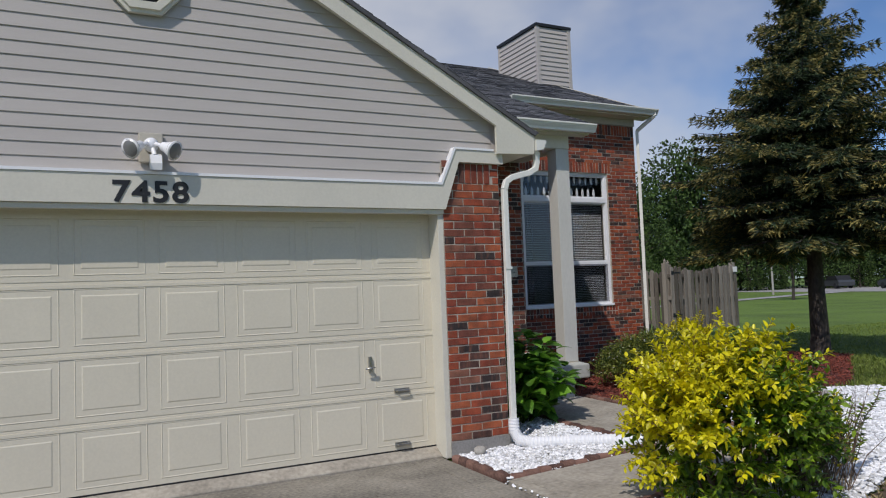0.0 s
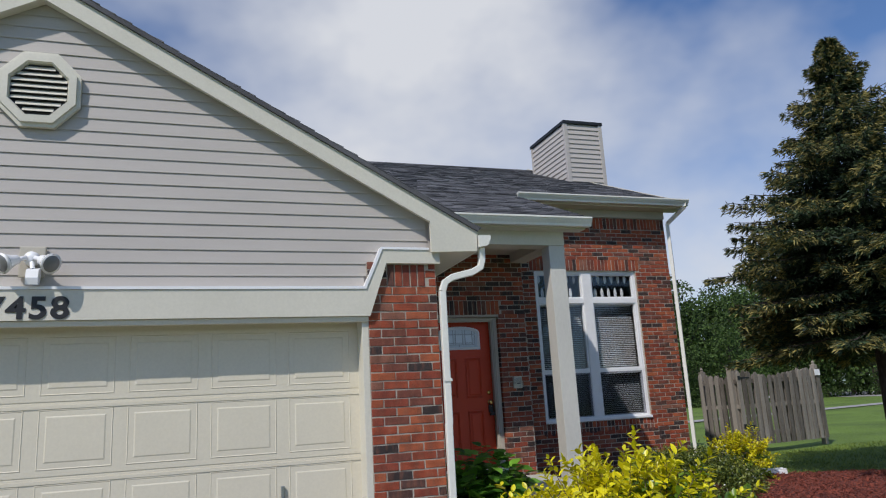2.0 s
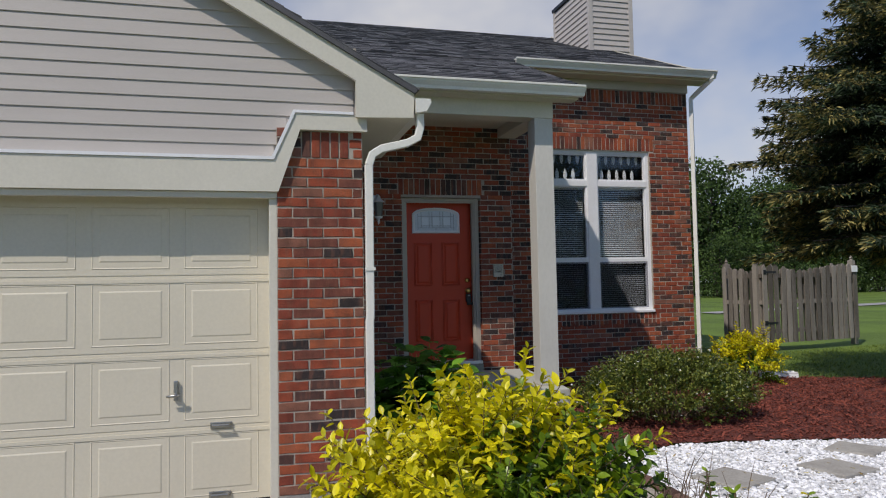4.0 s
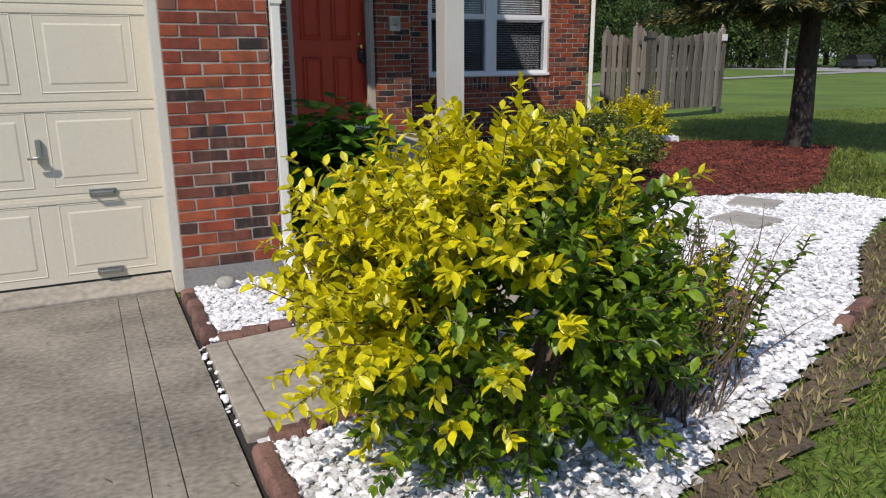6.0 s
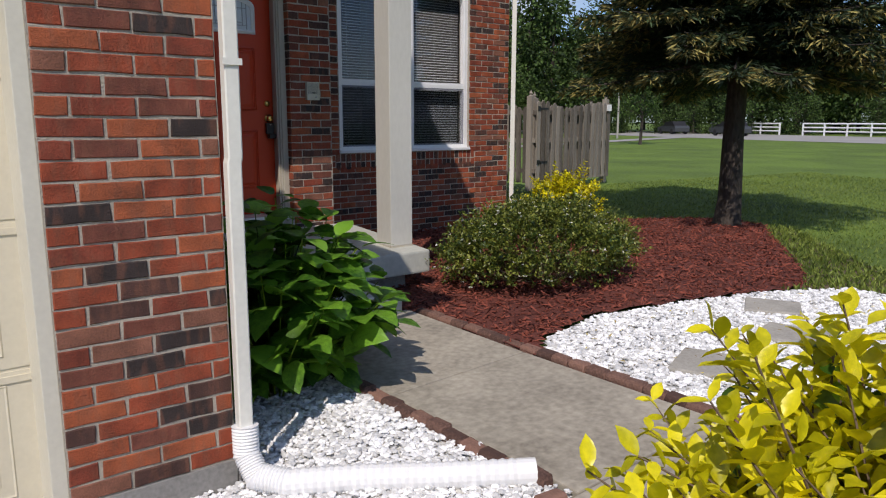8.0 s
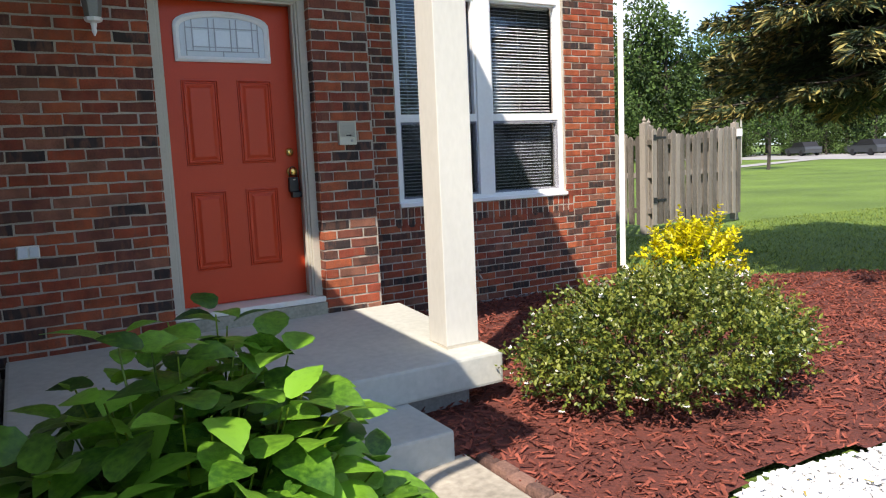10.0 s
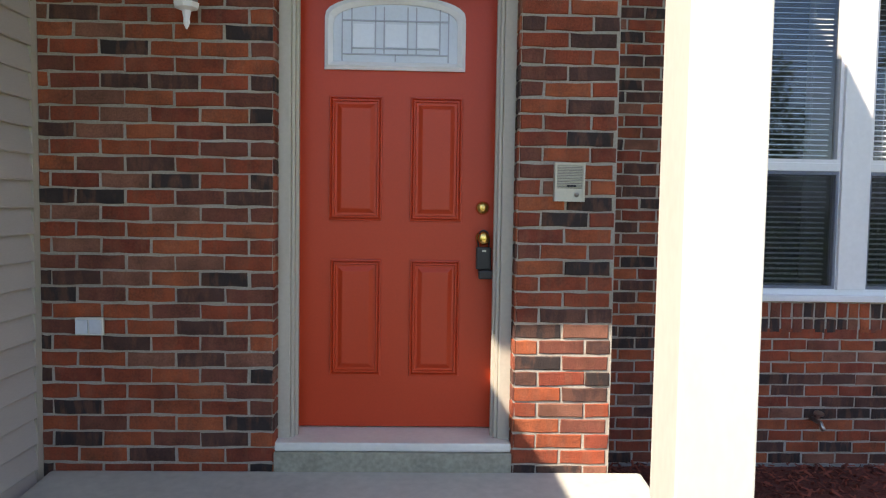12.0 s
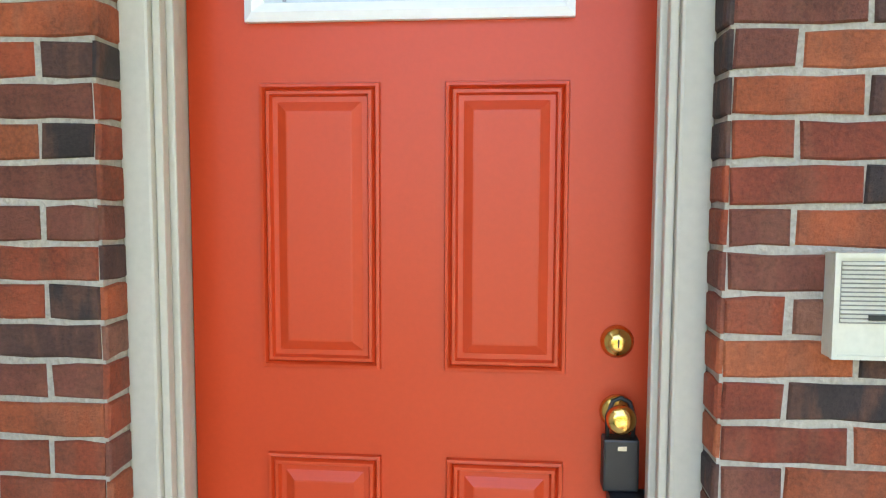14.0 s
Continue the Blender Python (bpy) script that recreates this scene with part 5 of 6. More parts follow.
scatter("leaf_litter", [[(1.2, 3.0), (3.72, 3.0), (3.72, 6.2), (1.2, 6.2)], [(3.85, 4.35), (6.4, 4.35), (6.4, 5.25), (3.85, 5.25)]], 14, CHIP_V, CHIP_F, (0.005, 0.014), M_TWIG, "dry leaf scraps and twigs on the concrete", "litter", 0.012, 0.2, 9)
scatter("fallen_leaves", [[(6.8, 5.0), (9.4, 5.4), (9.2, 6.4), (7.2, 6.75), (6.6, 6.3)]], 45, CHIP_V, CHIP_F, (0.010, 0.022), M_YELF, "fallen yellow and tan leaves on the white stones", "leaves", 0.03, 0.3, 10)
scatter("joint_stones", [[(3.742, 4.3), (3.762, 4.3), (3.762, 5.3), (3.742, 5.3)]], 1500, ICO_V, ICO_F, (0.006, 0.016), M_STONE, "white stones lodged in the driveway joint", "gravel", 0.0, seed=6)


# ---- wooden fence ----
def fence_run(a, b, z_top, label, seed, posts=True):
    rng = random.Random(seed)
    ax, ay = a
    d = Vector((b[0] - ax, b[1] - ay, 0))
    L = d.length
    d.normalize()
    ang = math.atan2(d.y, d.x)
    z0 = gz(ax, ay)
    t = thing("wooden_fence", label, "fence", "runs of wooden fence", loc=(ax, ay, z0))
    n = int(L / 0.165)
    for side, off in ((-1, 0.0), (1, 0.083)):
        for i in range(n):
            s = (i + 0.5) * L / n + off
            if s > L:
                continue
            w = 0.118
            h = z_top - z0 - 0.12 + rng.uniform(-0.02, 0.03) + 0.06 * math.cos((s % 2.4) / 2.4 * 2 * math.pi)
            bm = bmesh.new()
            prism(bm, [(-w / 2, 0.15), (w / 2, 0.15), (w / 2, h - 0.05), (w / 2 - 0.04, h), (-w / 2 + 0.04, h), (-w / 2, h - 0.05)], "y", -0.009, 0.009)
            bm.transform(pose(ax, ay, z0, 0, 0, math.degrees(ang)) @ pose(s + rng.uniform(-0.01, 0.01), side * 0.045, 0, rng.uniform(-0.6, 0.6), rng.uniform(-1.2, 1.2), rng.uniform(-2, 2)))
            part("picket", bm, M_FENCE, t)
    for zr in (0.35, 0.95, 1.5):
        bm = boxes((0, L, -0.036, 0.036, zr, zr + 0.085))
        bm.transform(pose(ax, ay, z0, 0, 0, math.degrees(ang)))
        part("rail", bm, M_FENCE, t)
    if posts:
        k = max(1, round(L / 2.4))
        for i in range(k + 1):
            bm = bmesh.new()
            box(bm, -0.055, 0.055, -0.055, 0.055, 0, z_top - z0 + 0.02)
            lathe(bm, (0, 0, z_top - z0 + 0.02), (0, 0, 1), [(0, 0.05), (0.02, 0.025), (0.05, 0.04), (0.08, 0.02), (0.12, 0.002)], 8)
            bm.transform(pose(ax, ay, z0, 0, 0, math.degrees(ang)) @ pose(i * L / k, 0.09, 0))
            part("fence_post", bm, M_FENCE, t)
    return t


f1 = fence_run((13.75, 13.7), (16.6, 14.15), 2.02, "weathered grey shadowbox picket fence", 1)
part("sign", boxes((16.40, 16.55, 14.035, 14.05, 1.78, 1.92)), M_WHITE, f1, "small white plate")
for hz in (0.55, 1.60):
    bm = boxes((0.06, 0.40, -0.066, -0.058, hz, hz + 0.035), (0.04, 0.12, -0.068, -0.058, hz - 0.03, hz + 0.065))
    bm.transform(pose(13.75, 13.7, 0.18, 0, 0, math.degrees(math.atan2(0.45, 2.85))))
    part("hinge", bm, M_NUM, f1, "black iron strap hinge")
fence_run((13.72, 14.85), (13.74, 13.78), 1.98, "short weathered grey fence return at the corner", 2)
fence_run((10.3, 19.2), (14.3, 19.4), 1.72, "weathered grey picket fence behind the house", 3)
gate = thing("utility_box", "tan metal utility meter on the side wall", "meter", loc=(10.30, 12.2, 1.9))
part("cabinet", boxes((10.185, 10.36, 12.1, 12.4, 1.55, 2.1), bevel=0.01), M_FRAME, gate)


# ---- plants ----
LEAF_ROWS = [(0.14, 0.13), (0.34, 0.235), (0.58, 0.25), (0.80, 0.15)]
LEAF_V = np.array([(0, 0, 0), (0, 1, -0.14)] + [p for y, w in LEAF_ROWS for p in ((0, y, -0.02 - 0.09 * y * y), (-w, y, 0.07 - 0.12 * y * y), (w, y, 0.07 - 0.12 * y * y))])
LEAF_F = [(0, 2, 3), (0, 4, 2), (11, 1, 12), (11, 13, 1)]
for r in (2, 5, 8):
    LEAF_F += [(r, r + 3, r + 1), (r + 1, r + 3, r + 4), (r, r + 2, r + 3), (r + 2, r + 5, r + 3)]
DIA_V = np.array([(0, 0, 0), (-0.28, 0.5, 0.05), (0, 1, -0.05), (0.28, 0.5, 0.05)])
DIA_F = [(0, 3, 2), (0, 2, 1)]


def frames_of(dirs, roll):
    """Axes for leaves that point along dirs, their faces turned up and rolled at random."""
    d = dirs / np.linalg.norm(dirs, axis=1)[:, None]
    s = np.cross(d, np.array([0, 0, 1.0])) + 1e-4
    s /= np.linalg.norm(s, axis=1)[:, None]
    n = np.cross(s, d)
    c, t = np.cos(roll)[:, None], np.sin(roll)[:, None]
    return s * c + n * t, d, n * c - s * t


def leaf_cloud(name, origins, dirs, roll, size, material, base_v=LEAF_V, base_f=LEAF_F, width=1.0):
    """Leaves by the thousand in one mesh."""
    s, d, n = frames_of(np.asarray(dirs, float), np.asarray(roll, float))
    b = base_v * np.array((width, 1, 1))
    size = np.asarray(size, float)[:, None, None]
    v = np.asarray(origins, float)[:, None, :] + size * (b[None, :, 0:1] * s[:, None, :] + b[None, :, 1:2] * d[:, None, :] + b[None, :, 2:3] * n[:, None, :])
    f = (np.array(base_f)[None] + (np.arange(len(v)) * len(b))[:, None, None]).reshape(-1, len(base_f[0]))
    return raw(name, v.reshape(-1, 3).tolist(), f.tolist(), material, True)


def golden_privet(centre, radii, shoots, single, label, seed, tall=0, green_side=0.25, bias=0.0, thin=0.0):
    """A loose golden shrub: arching shoots set with pairs of leaves, golden where new, green within."""
    rng = np.random.default_rng(seed)
    cx, cy, cz = centre
    g0 = gz(cx, cy)
    t = thing("golden_shrub", label, "shrub", "golden shrubs", loc=(cx, cy, g0))
    stems = bmesh.new()
    for i in range(16):
        a, r = rng.uniform(0, 6.28), rng.uniform(0.02, 0.16)
        e = Vector((cx + radii[0] * 0.6 * math.cos(a), cy + radii[1] * 0.6 * math.sin(a), cz + rng.uniform(-0.1, 0.3)))
        s0 = Vector((cx + r * math.cos(a), cy + r * math.sin(a), g0))
        tube(stems, [s0, s0.lerp(e, 0.5) + Vector((0, 0, 0.08)), e], [0.013, 0.009, 0.004], 6)
    G, Y, one = [], [], []
    for i in range(shoots + tall):
        v = rng.normal(size=3)
        v /= np.linalg.norm(v)
        v[2] = abs(v[2]) if rng.random() < 0.5 else v[2]
        depth = rng.uniform(0.45, 0.93)
        bump = 1 + 0.16 * noise.noise(Vector(v * 2.2) + Vector((seed, 0, 0)))
        p = np.array((cx, cy, cz)) + v * np.array(radii) * depth * bump * (1 - thin * max(0.0, v[0]), 1, 1)
        taper = 1 - 0.30 * max(0.0, min(1.0, (cz - p[2]) / (cz - g0)))
        p[0], p[1] = cx + (p[0] - cx) * taper, cy + (p[1] - cy) * taper
        if p[2] < g0 + 0.06:
            continue
        d = v * 1.0 + np.array((0, 0, 0.28)) + rng.normal(size=3) * 0.32
        length = rng.uniform(0.16, 0.34) * (1.0 if i < shoots else 1.2)
        if i >= shoots:
            d = np.array((rng.normal() * 0.2, rng.normal() * 0.2, 1.0))
        d /= np.linalg.norm(d)
        k = int(length / 0.021)
        gold = 0.42 * v[2] + 0.75 * depth + 0.50 * (p[2] - g0) - green_side * (v[0] - 0.4 * v[1]) + rng.normal() * 0.26 - 0.16 + bias
        q = p.copy()
        line = [Vector(q)]
        turn = rng.uniform(0, 3.14)
        for j in range(k):
            q = q + d * 0.021
            d = d + np.array((0, 0, -0.012)) + rng.normal(size=3) * 0.035
            d /= np.linalg.norm(d)
            turn += 1.57
            u = np.cross(d, (0.3, 0.2, 1.0))
            u /= np.linalg.norm(u)
            w = np.cross(d, u)
            f = j / k
            for sgn in (1, -1):
                if rng.random() < 0.14:
                    continue
                ld = d * 0.5 + sgn * (math.cos(turn) * u + math.sin(turn) * w) * (1.0 - 0.4 * f) + np.array((0, 0, 0.02)) + rng.normal(size=3) * 0.22
                row = (q.copy(), ld, rng.normal() * 0.45, rng.uniform(0.046, 0.074) * (1.08 - 0.4 * f * f))
                isgold = gold + 0.6 * (f - 0.5) > 0.80
                if isgold and f > 0.6 and len(one) < single and v[2] > 0.1:
                    one.append(row)
                else:
                    (Y if isgold else G).append(row)
        line.append(Vector(q))
        tube(stems, line, [0.0028, 0.0016], 4, False)
    tagged(part("branch_tangle", stems, M_TWIG, t), kind="stuff")
    for rows, m, nm in ((G, M_GRN, "green_foliage"), (Y, M_YEL, "golden_foliage")):
        if rows:
            tagged(part(nm, leaf_cloud(nm, [r[0] for r in rows], [r[1] for r in rows], [r[2] for r in rows], [r[3] for r in rows], m), None, t), kind="stuff")
    if one:
        base = raw("leaf", LEAF_V.tolist(), LEAF_F, M_YELO, True)
        s, d, n = frames_of(np.array([r[1] for r in one]), np.array([r[2] for r in one]))
        for i, r in enumerate(one):
            ob = new("leaf", base)
            ob.parent = t
            ob.matrix_parent_inverse = Matrix.Translation(-LOCS[t])
            m = Matrix((s[i], d[i], n[i])).transposed().to_4x4()
            ob.matrix_basis = Matrix.Translation(r[0]) @ m @ Matrix.Scale(r[3], 4)
    return t


front_bush = golden_privet((4.55, 3.74, 0.55), (0.64, 0.60, 0.56), 700, 240, "bushy golden privet with yellow new leaves over green", 21, tall=9, green_side=0.66, bias=-0.12, thin=0.16)
golden_privet((10.45, 9.95, 0.42), (0.52, 0.42, 0.34), 150, 0, "small golden shrub at the house corner", 22, tall=16, green_side=0.0, bias=0.45)
# bare twigs and a leafy side shoot on the sunny side of the front shrub
rngp = random.Random(5)
bm = bmesh.new()
for i in range(150):
    a = Vector((5.16 + rngp.uniform(-0.16, 0.26), 3.68 + rngp.uniform(-0.2, 0.2), gz(5.3, 3.8)))
    b = a + Vector((rngp.uniform(-0.05, 0.28), rngp.uniform(-0.2, 0.22), rngp.uniform(0.30, 0.80)))
    mid = a.lerp(b, 0.5) + Vector((rngp.uniform(-0.05, 0.05), rngp.uniform(-0.05, 0.05), 0.05))
    tube(bm, [a, mid, b], [0.0045, 0.0035, 0.0018], 4)
    for k in range(3):
        c = mid.lerp(b, rngp.random())
        tube(bm, [c, c + Vector((rngp.uniform(-0.1, 0.12), rngp.uniform(-0.1, 0.1), rngp.uniform(0.0, 0.12)))], [0.002, 0.001], 3)
tagged(part("twig_tangle", bm, M_TWIG, front_bush, "bare brown twigs"), kind="stuff")
rows = []
rs = np.random.default_rng(9)
bm = bmesh.new()
for i in range(20):
    p = np.array((5.14 + rs.uniform(0.0, 0.58), 3.68 + rs.uniform(-0.12, 0.14), gz(5.5, 3.8)))
    d = np.array((rs.normal() * 0.15, rs.normal() * 0.15, 1.0))
    line = [Vector(p)]
    for j in range(int(rs.uniform(18, 34))):
        p = p + d * 0.022
        d = d + rs.normal(size=3) * 0.06
        d /= np.linalg.norm(d)
        if j > 5:
            for sgn in (1, -1):
                a = j * 1.57
                rows.append((p.copy(), d * 0.5 + sgn * np.array((math.cos(a), math.sin(a), 0.1)) + rs.normal(size=3) * 0.2, rs.normal() * 0.4, rs.uniform(0.035, 0.06)))
        line.append(Vector(p))
    tube(bm, line, 0.004, 4)
tagged(part("side_stem_mass", bm, M_TWIG, front_bush), kind="stuff")
cut = int(len(rows) * 0.85)
tagged(part("side_foliage", leaf_cloud("side_foliage", [r[0] for r in rows[:cut]], [r[1] for r in rows[:cut]], [r[2] for r in rows[:cut]], [r[3] for r in rows[:cut]], M_GRN), None, front_bush), kind="stuff")
tagged(part("side_gold_foliage", leaf_cloud("side_gold_foliage", [r[0] for r in rows[cut:]], [r[1] for r in rows[cut:]], [r[2] for r in rows[cut:]], [r[3] for r in rows[cut:]], M_YEL), None, front_bush), kind="stuff")


def hydrangea():
    """Stems from one root with large drooping leaves, each leaf its own piece."""
    rng = np.random.default_rng(31)
    cx, cy = 5.03, 7.16
    g0 = gz(cx, cy)
    t = thing("hydrangea", "leafy green hydrangea bush with broad toothed leaves", "shrub", loc=(cx, cy, g0))
    n = 9
    outline = []
    ys = [i / n for i in range(n + 1)]
    verts, faces = [], []
    for i, y in enumerate(ys):
        w = 0.42 * math.sin(math.pi * min(1, y * 0.95 + 0.05)) ** 0.85 * (1 - 0.30 * y)
        w *= 1.0 if i % 2 else 0.92
        droop = -0.36 * y * y
        for f, lift in ((-1, 0.07), (-0.5, 0.05), (0, 0.0), (0.5, 0.05), (1, 0.07)):
            verts.append((f * w, y, droop + lift * w * 2 + (0.012 if f in (-0.5, 0.5) and i % 2 else 0)))
    for i in range(n):
        for j in range(4):
            a = i * 5 + j
            faces.append((a, a + 1, a + 6, a + 5))
    leaf = raw("leaf", verts, faces, M_HYD, True)
    stems = bmesh.new()
    count, rest = 0, []
    for i in range(96):
        a = rng.uniform(0, 6.28)
        r = math.sqrt(rng.random())
        top = np.array((cx + 0.60 * r * math.cos(a), cy + 0.74 * r * math.sin(a), g0 + 1.08 * (1 - 0.55 * r * r) * rng.uniform(0.75, 1.04)))
        if i < 6:
            top = np.array(((5.27, 7.61, 1.02), (4.86, 7.25, 1.08), (5.38, 6.86, 0.86), (5.20, 7.46, 1.10), (5.08, 7.74, 1.04), (5.33, 7.30, 1.00))[i])
        root = np.array((cx + 0.15 * r * math.cos(a), cy + 0.18 * r * math.sin(a), g0))
        mid = (root + top) / 2 + np.array((0, 0, 0.06))
        tube(stems, [root, mid, top], [0.006, 0.005, 0.003], 5)
        turn = rng.uniform(0, 3.14)
        for f in (1.0, 0.86, 0.70, 0.52, 0.32):
            p = root * (1 - f) + top * f + np.array((0, 0, 0.05 * f * (1 - f)))
            turn += 1.57
            for sgn in (0, math.pi):
                if f < 0.6 and rng.random() < 0.3:
                    continue
                d = np.array([[math.cos(turn + sgn), math.sin(turn + sgn), 0.08 + 0.40 * (f > 0.95) + rng.normal() * 0.28]])
                s, dd, nn = frames_of(d, np.array([rng.normal() * 0.3]))
                size = rng.uniform(0.16, 0.24) * (0.78 if f > 0.95 else 1.0)
                count += 1
                if count > 298:
                    rest.append((p + dd[0] * 0.03, d[0], rng.normal() * 0.3, size))
                    continue
                ob = new("leaf", leaf)
                ob.parent = t
                ob.matrix_parent_inverse = Matrix.Translation(-LOCS[t])
                ob.matrix_basis = Matrix.Translation(p + dd[0] * 0.03) @ Matrix((s[0], dd[0], nn[0])).transposed().to_4x4() @ Matrix.Scale(size, 4)
    tagged(part("inner_foliage", leaf_cloud("inner_foliage", [r[0] for r in rest], [r[1] for r in rest], [r[2] for r in rest], [r[3] for r in rest], M_HYDJ, np.array(verts), faces), None, t), kind="stuff")
    tagged(part("stem_mass", stems, M_GRN, t), kind="stuff")
    return t


hydrangea()


def round_shrub():
    """A dense low mound of tiny leaves with a few white flowers."""
    rng = np.random.default_rng(41)
    c, rad = np.array((7.95, 7.92, 0.36)), np.array((1.0, 0.70, 0.48))
    t = thing("flowering_shrub", "rounded olive-green shrub with small white flowers in mulch", "shrub", loc=(7.92, 7.98, gz(7.9, 8)))
    O, D, S = [], [], []
    bm = bmesh.new()
    for i in range(2700):
        v = rng.normal(size=3)
        v /= np.linalg.norm(v)
        v[2] = abs(v[2]) if rng.random() < 0.8 else v[2] * 0.5
        b = 1 + 0.13 * noise.noise(Vector(v * 3.0)) + 0.07 * noise.noise(Vector(v * 8.0))
        p = c + v * rad * b * rng.uniform(0.66, 0.97)
        if p[2] < gz(p[0], p[1]) + 0.04 or (p[0] < 7.02 and p[1] > 8.2):
            continue
        d = v + np.array((0, 0, 0.4)) + rng.normal(size=3) * 0.4
        d /= np.linalg.norm(d)
        ln = rng.uniform(0.06, 0.15)
        for j in range(13):
            q = p + d * ln * j / 12
            O.append(q), D.append(d * 0.7 + rng.normal(size=3) * 0.7), S.append(rng.uniform(0.022, 0.040))
        if i % 22 == 0:
            tube(bm, [Vector(c * (1, 1, 0) + v * rad * (0.15, 0.15, 0) + np.array((0, 0, 0.15))), Vector(p), Vector(p + d * ln)], [0.005, 0.003, 0.001], 4, False)
    tagged(part("branch_tangle", bm, M_TWIG, t), kind="stuff")
    n = len(O)
    tagged(part("foliage", leaf_cloud("foliage", O, D, rng.normal(size=n) * 0.7, S, M_SHRUB, DIA_V, DIA_F), None, t), kind="stuff")
    pick = rng.choice(n, 170, replace=False)
    fo, fd = [], []
    for k in pick:
        v = (O[k] - c) / rad
        for a in range(5):
            fo.append(O[k] + 0.03 * v)
            fd.append(v + np.array((math.cos(a * 1.257), math.sin(a * 1.257), 0.2)))
    tagged(part("flowers", leaf_cloud("flowers", fo, fd, np.zeros(len(fo)), np.full(len(fo), 0.021), M_PETAL, DIA_V, DIA_F, 1.5), None, t, "small white flowers"), kind="stuff")


round_shrub()


def spruce():
    """A spruce in whorls of drooping boughs, pale at the tips."""
    rng = np.random.default_rng(51)
    x0, y0, H = 12.45, 8.75, 7.2
    g0 = gz(x0, y0)
    t = thing("spruce_tree", "tall dark green spruce with pale yellowish tips", "tree", loc=(x0, y0, g0))
    bm = bmesh.new()
    tube(bm, [(x0 + 0.03 * noise.noise((z, 0, 3)), y0, g0 + z - 0.05) for z in (0, 0.12, 0.4, 1.2, 2.2, 3.5, 5, 6.3, 7.1)], [0.23, 0.175, 0.15, 0.135, 0.12, 0.10, 0.07, 0.035, 0.01], 14)
    for v in bm.verts:
        a = math.atan2(v.co.y - y0, v.co.x - x0)
        v.co += Vector((math.cos(a), math.sin(a), 0)) * 0.03 * noise.noise(Vector((a * 3, v.co.z * 2, 0)))
    part("trunk", bm, M_BARK, t, "dark furrowed trunk", True)
    limbs = bmesh.new()
    N, T = ([], [], []), ([], [], [])
    z = 2.12
    while z < H - 0.12:
        f = (z - 2.12) / (H - 2.12)
        R = 2.75 * (1 - f) ** 1.12 * (0.85 + 0.15 * min(1, f * 8)) + 0.05
        m = int(13 - 7 * f)
        a0 = rng.uniform(0, 6.28)
        for i in range(m):
            a = a0 + 6.283 * i / m + rng.normal() * 0.18
            L = R * rng.choice((0.5, 0.72, 0.9, 1.0, 1.1, 1.26)) * rng.uniform(0.92, 1.05) * (0.72 if z < 3.3 and math.cos(a) < 0.1 else 1.0)
            rise = 0.30 * f - 0.05
            out = np.array((math.cos(a), math.sin(a), 0))
            side = np.array((-math.sin(a), math.cos(a), 0))
            zz = z + rng.uniform(-0.08, 0.08)
            line = []
            steps = max(3, int(L / 0.11))
            for j in range(steps + 1):
                s = j / steps
                h = rise * L * s - 0.17 * L * s * s * (1 - 0.6 * f) + 0.16 * L * max(0, s - 0.6) ** 2 * 3
                p = np.array((x0, y0, g0 + zz)) + out * L * s + np.array((0, 0, h))
                line.append(Vector(p))
                if s < 0.18 and L > 0.6:
                    continue
                wd = 0.36 * L ** 0.7 * (1.05 - s) ** 0.8 + 0.025
                for k in range(54):
                    sg = 1 if k % 2 else -1
                    u = rng.random()
                    o = p + side * sg * wd * u + out * wd * u * 0.5 + np.array((0, 0, -0.12 * u * rng.random() - 0.03))
                    d = side * sg * 0.8 + out * 0.7 + np.array((0, 0, -0.25)) + rng.normal(size=3) * 0.35
                    tgt = T if (s > 0.62 and u > 0.3 and rng.random() < 0.55 + 0.25 * f) else N
                    tgt[0].append(o), tgt[1].append(d), tgt[2].append(rng.uniform(0.08, 0.17) * (1 - 0.35 * f))
            tube(limbs, line, [0.028 * (1 - f) * (1 - j / (steps + 1)) + 0.004 for j in range(steps + 1)], 4, False)
        z += 0.135 - 0.03 * f
    tagged(part("bough_framework", limbs, M_BARK, t), kind="stuff")
    for arr, m_, nm in ((N, M_NEEDLE, "dark_foliage"), (T, M_TIP, "pale_foliage")):
        k = len(arr[0])
        tagged(part(nm, leaf_cloud(nm, arr[0], arr[1], rng.uniform(-1.5, 1.5, k), arr[2], m_, DIA_V, DIA_F, 0.30), None, t), kind="stuff")


spruce()


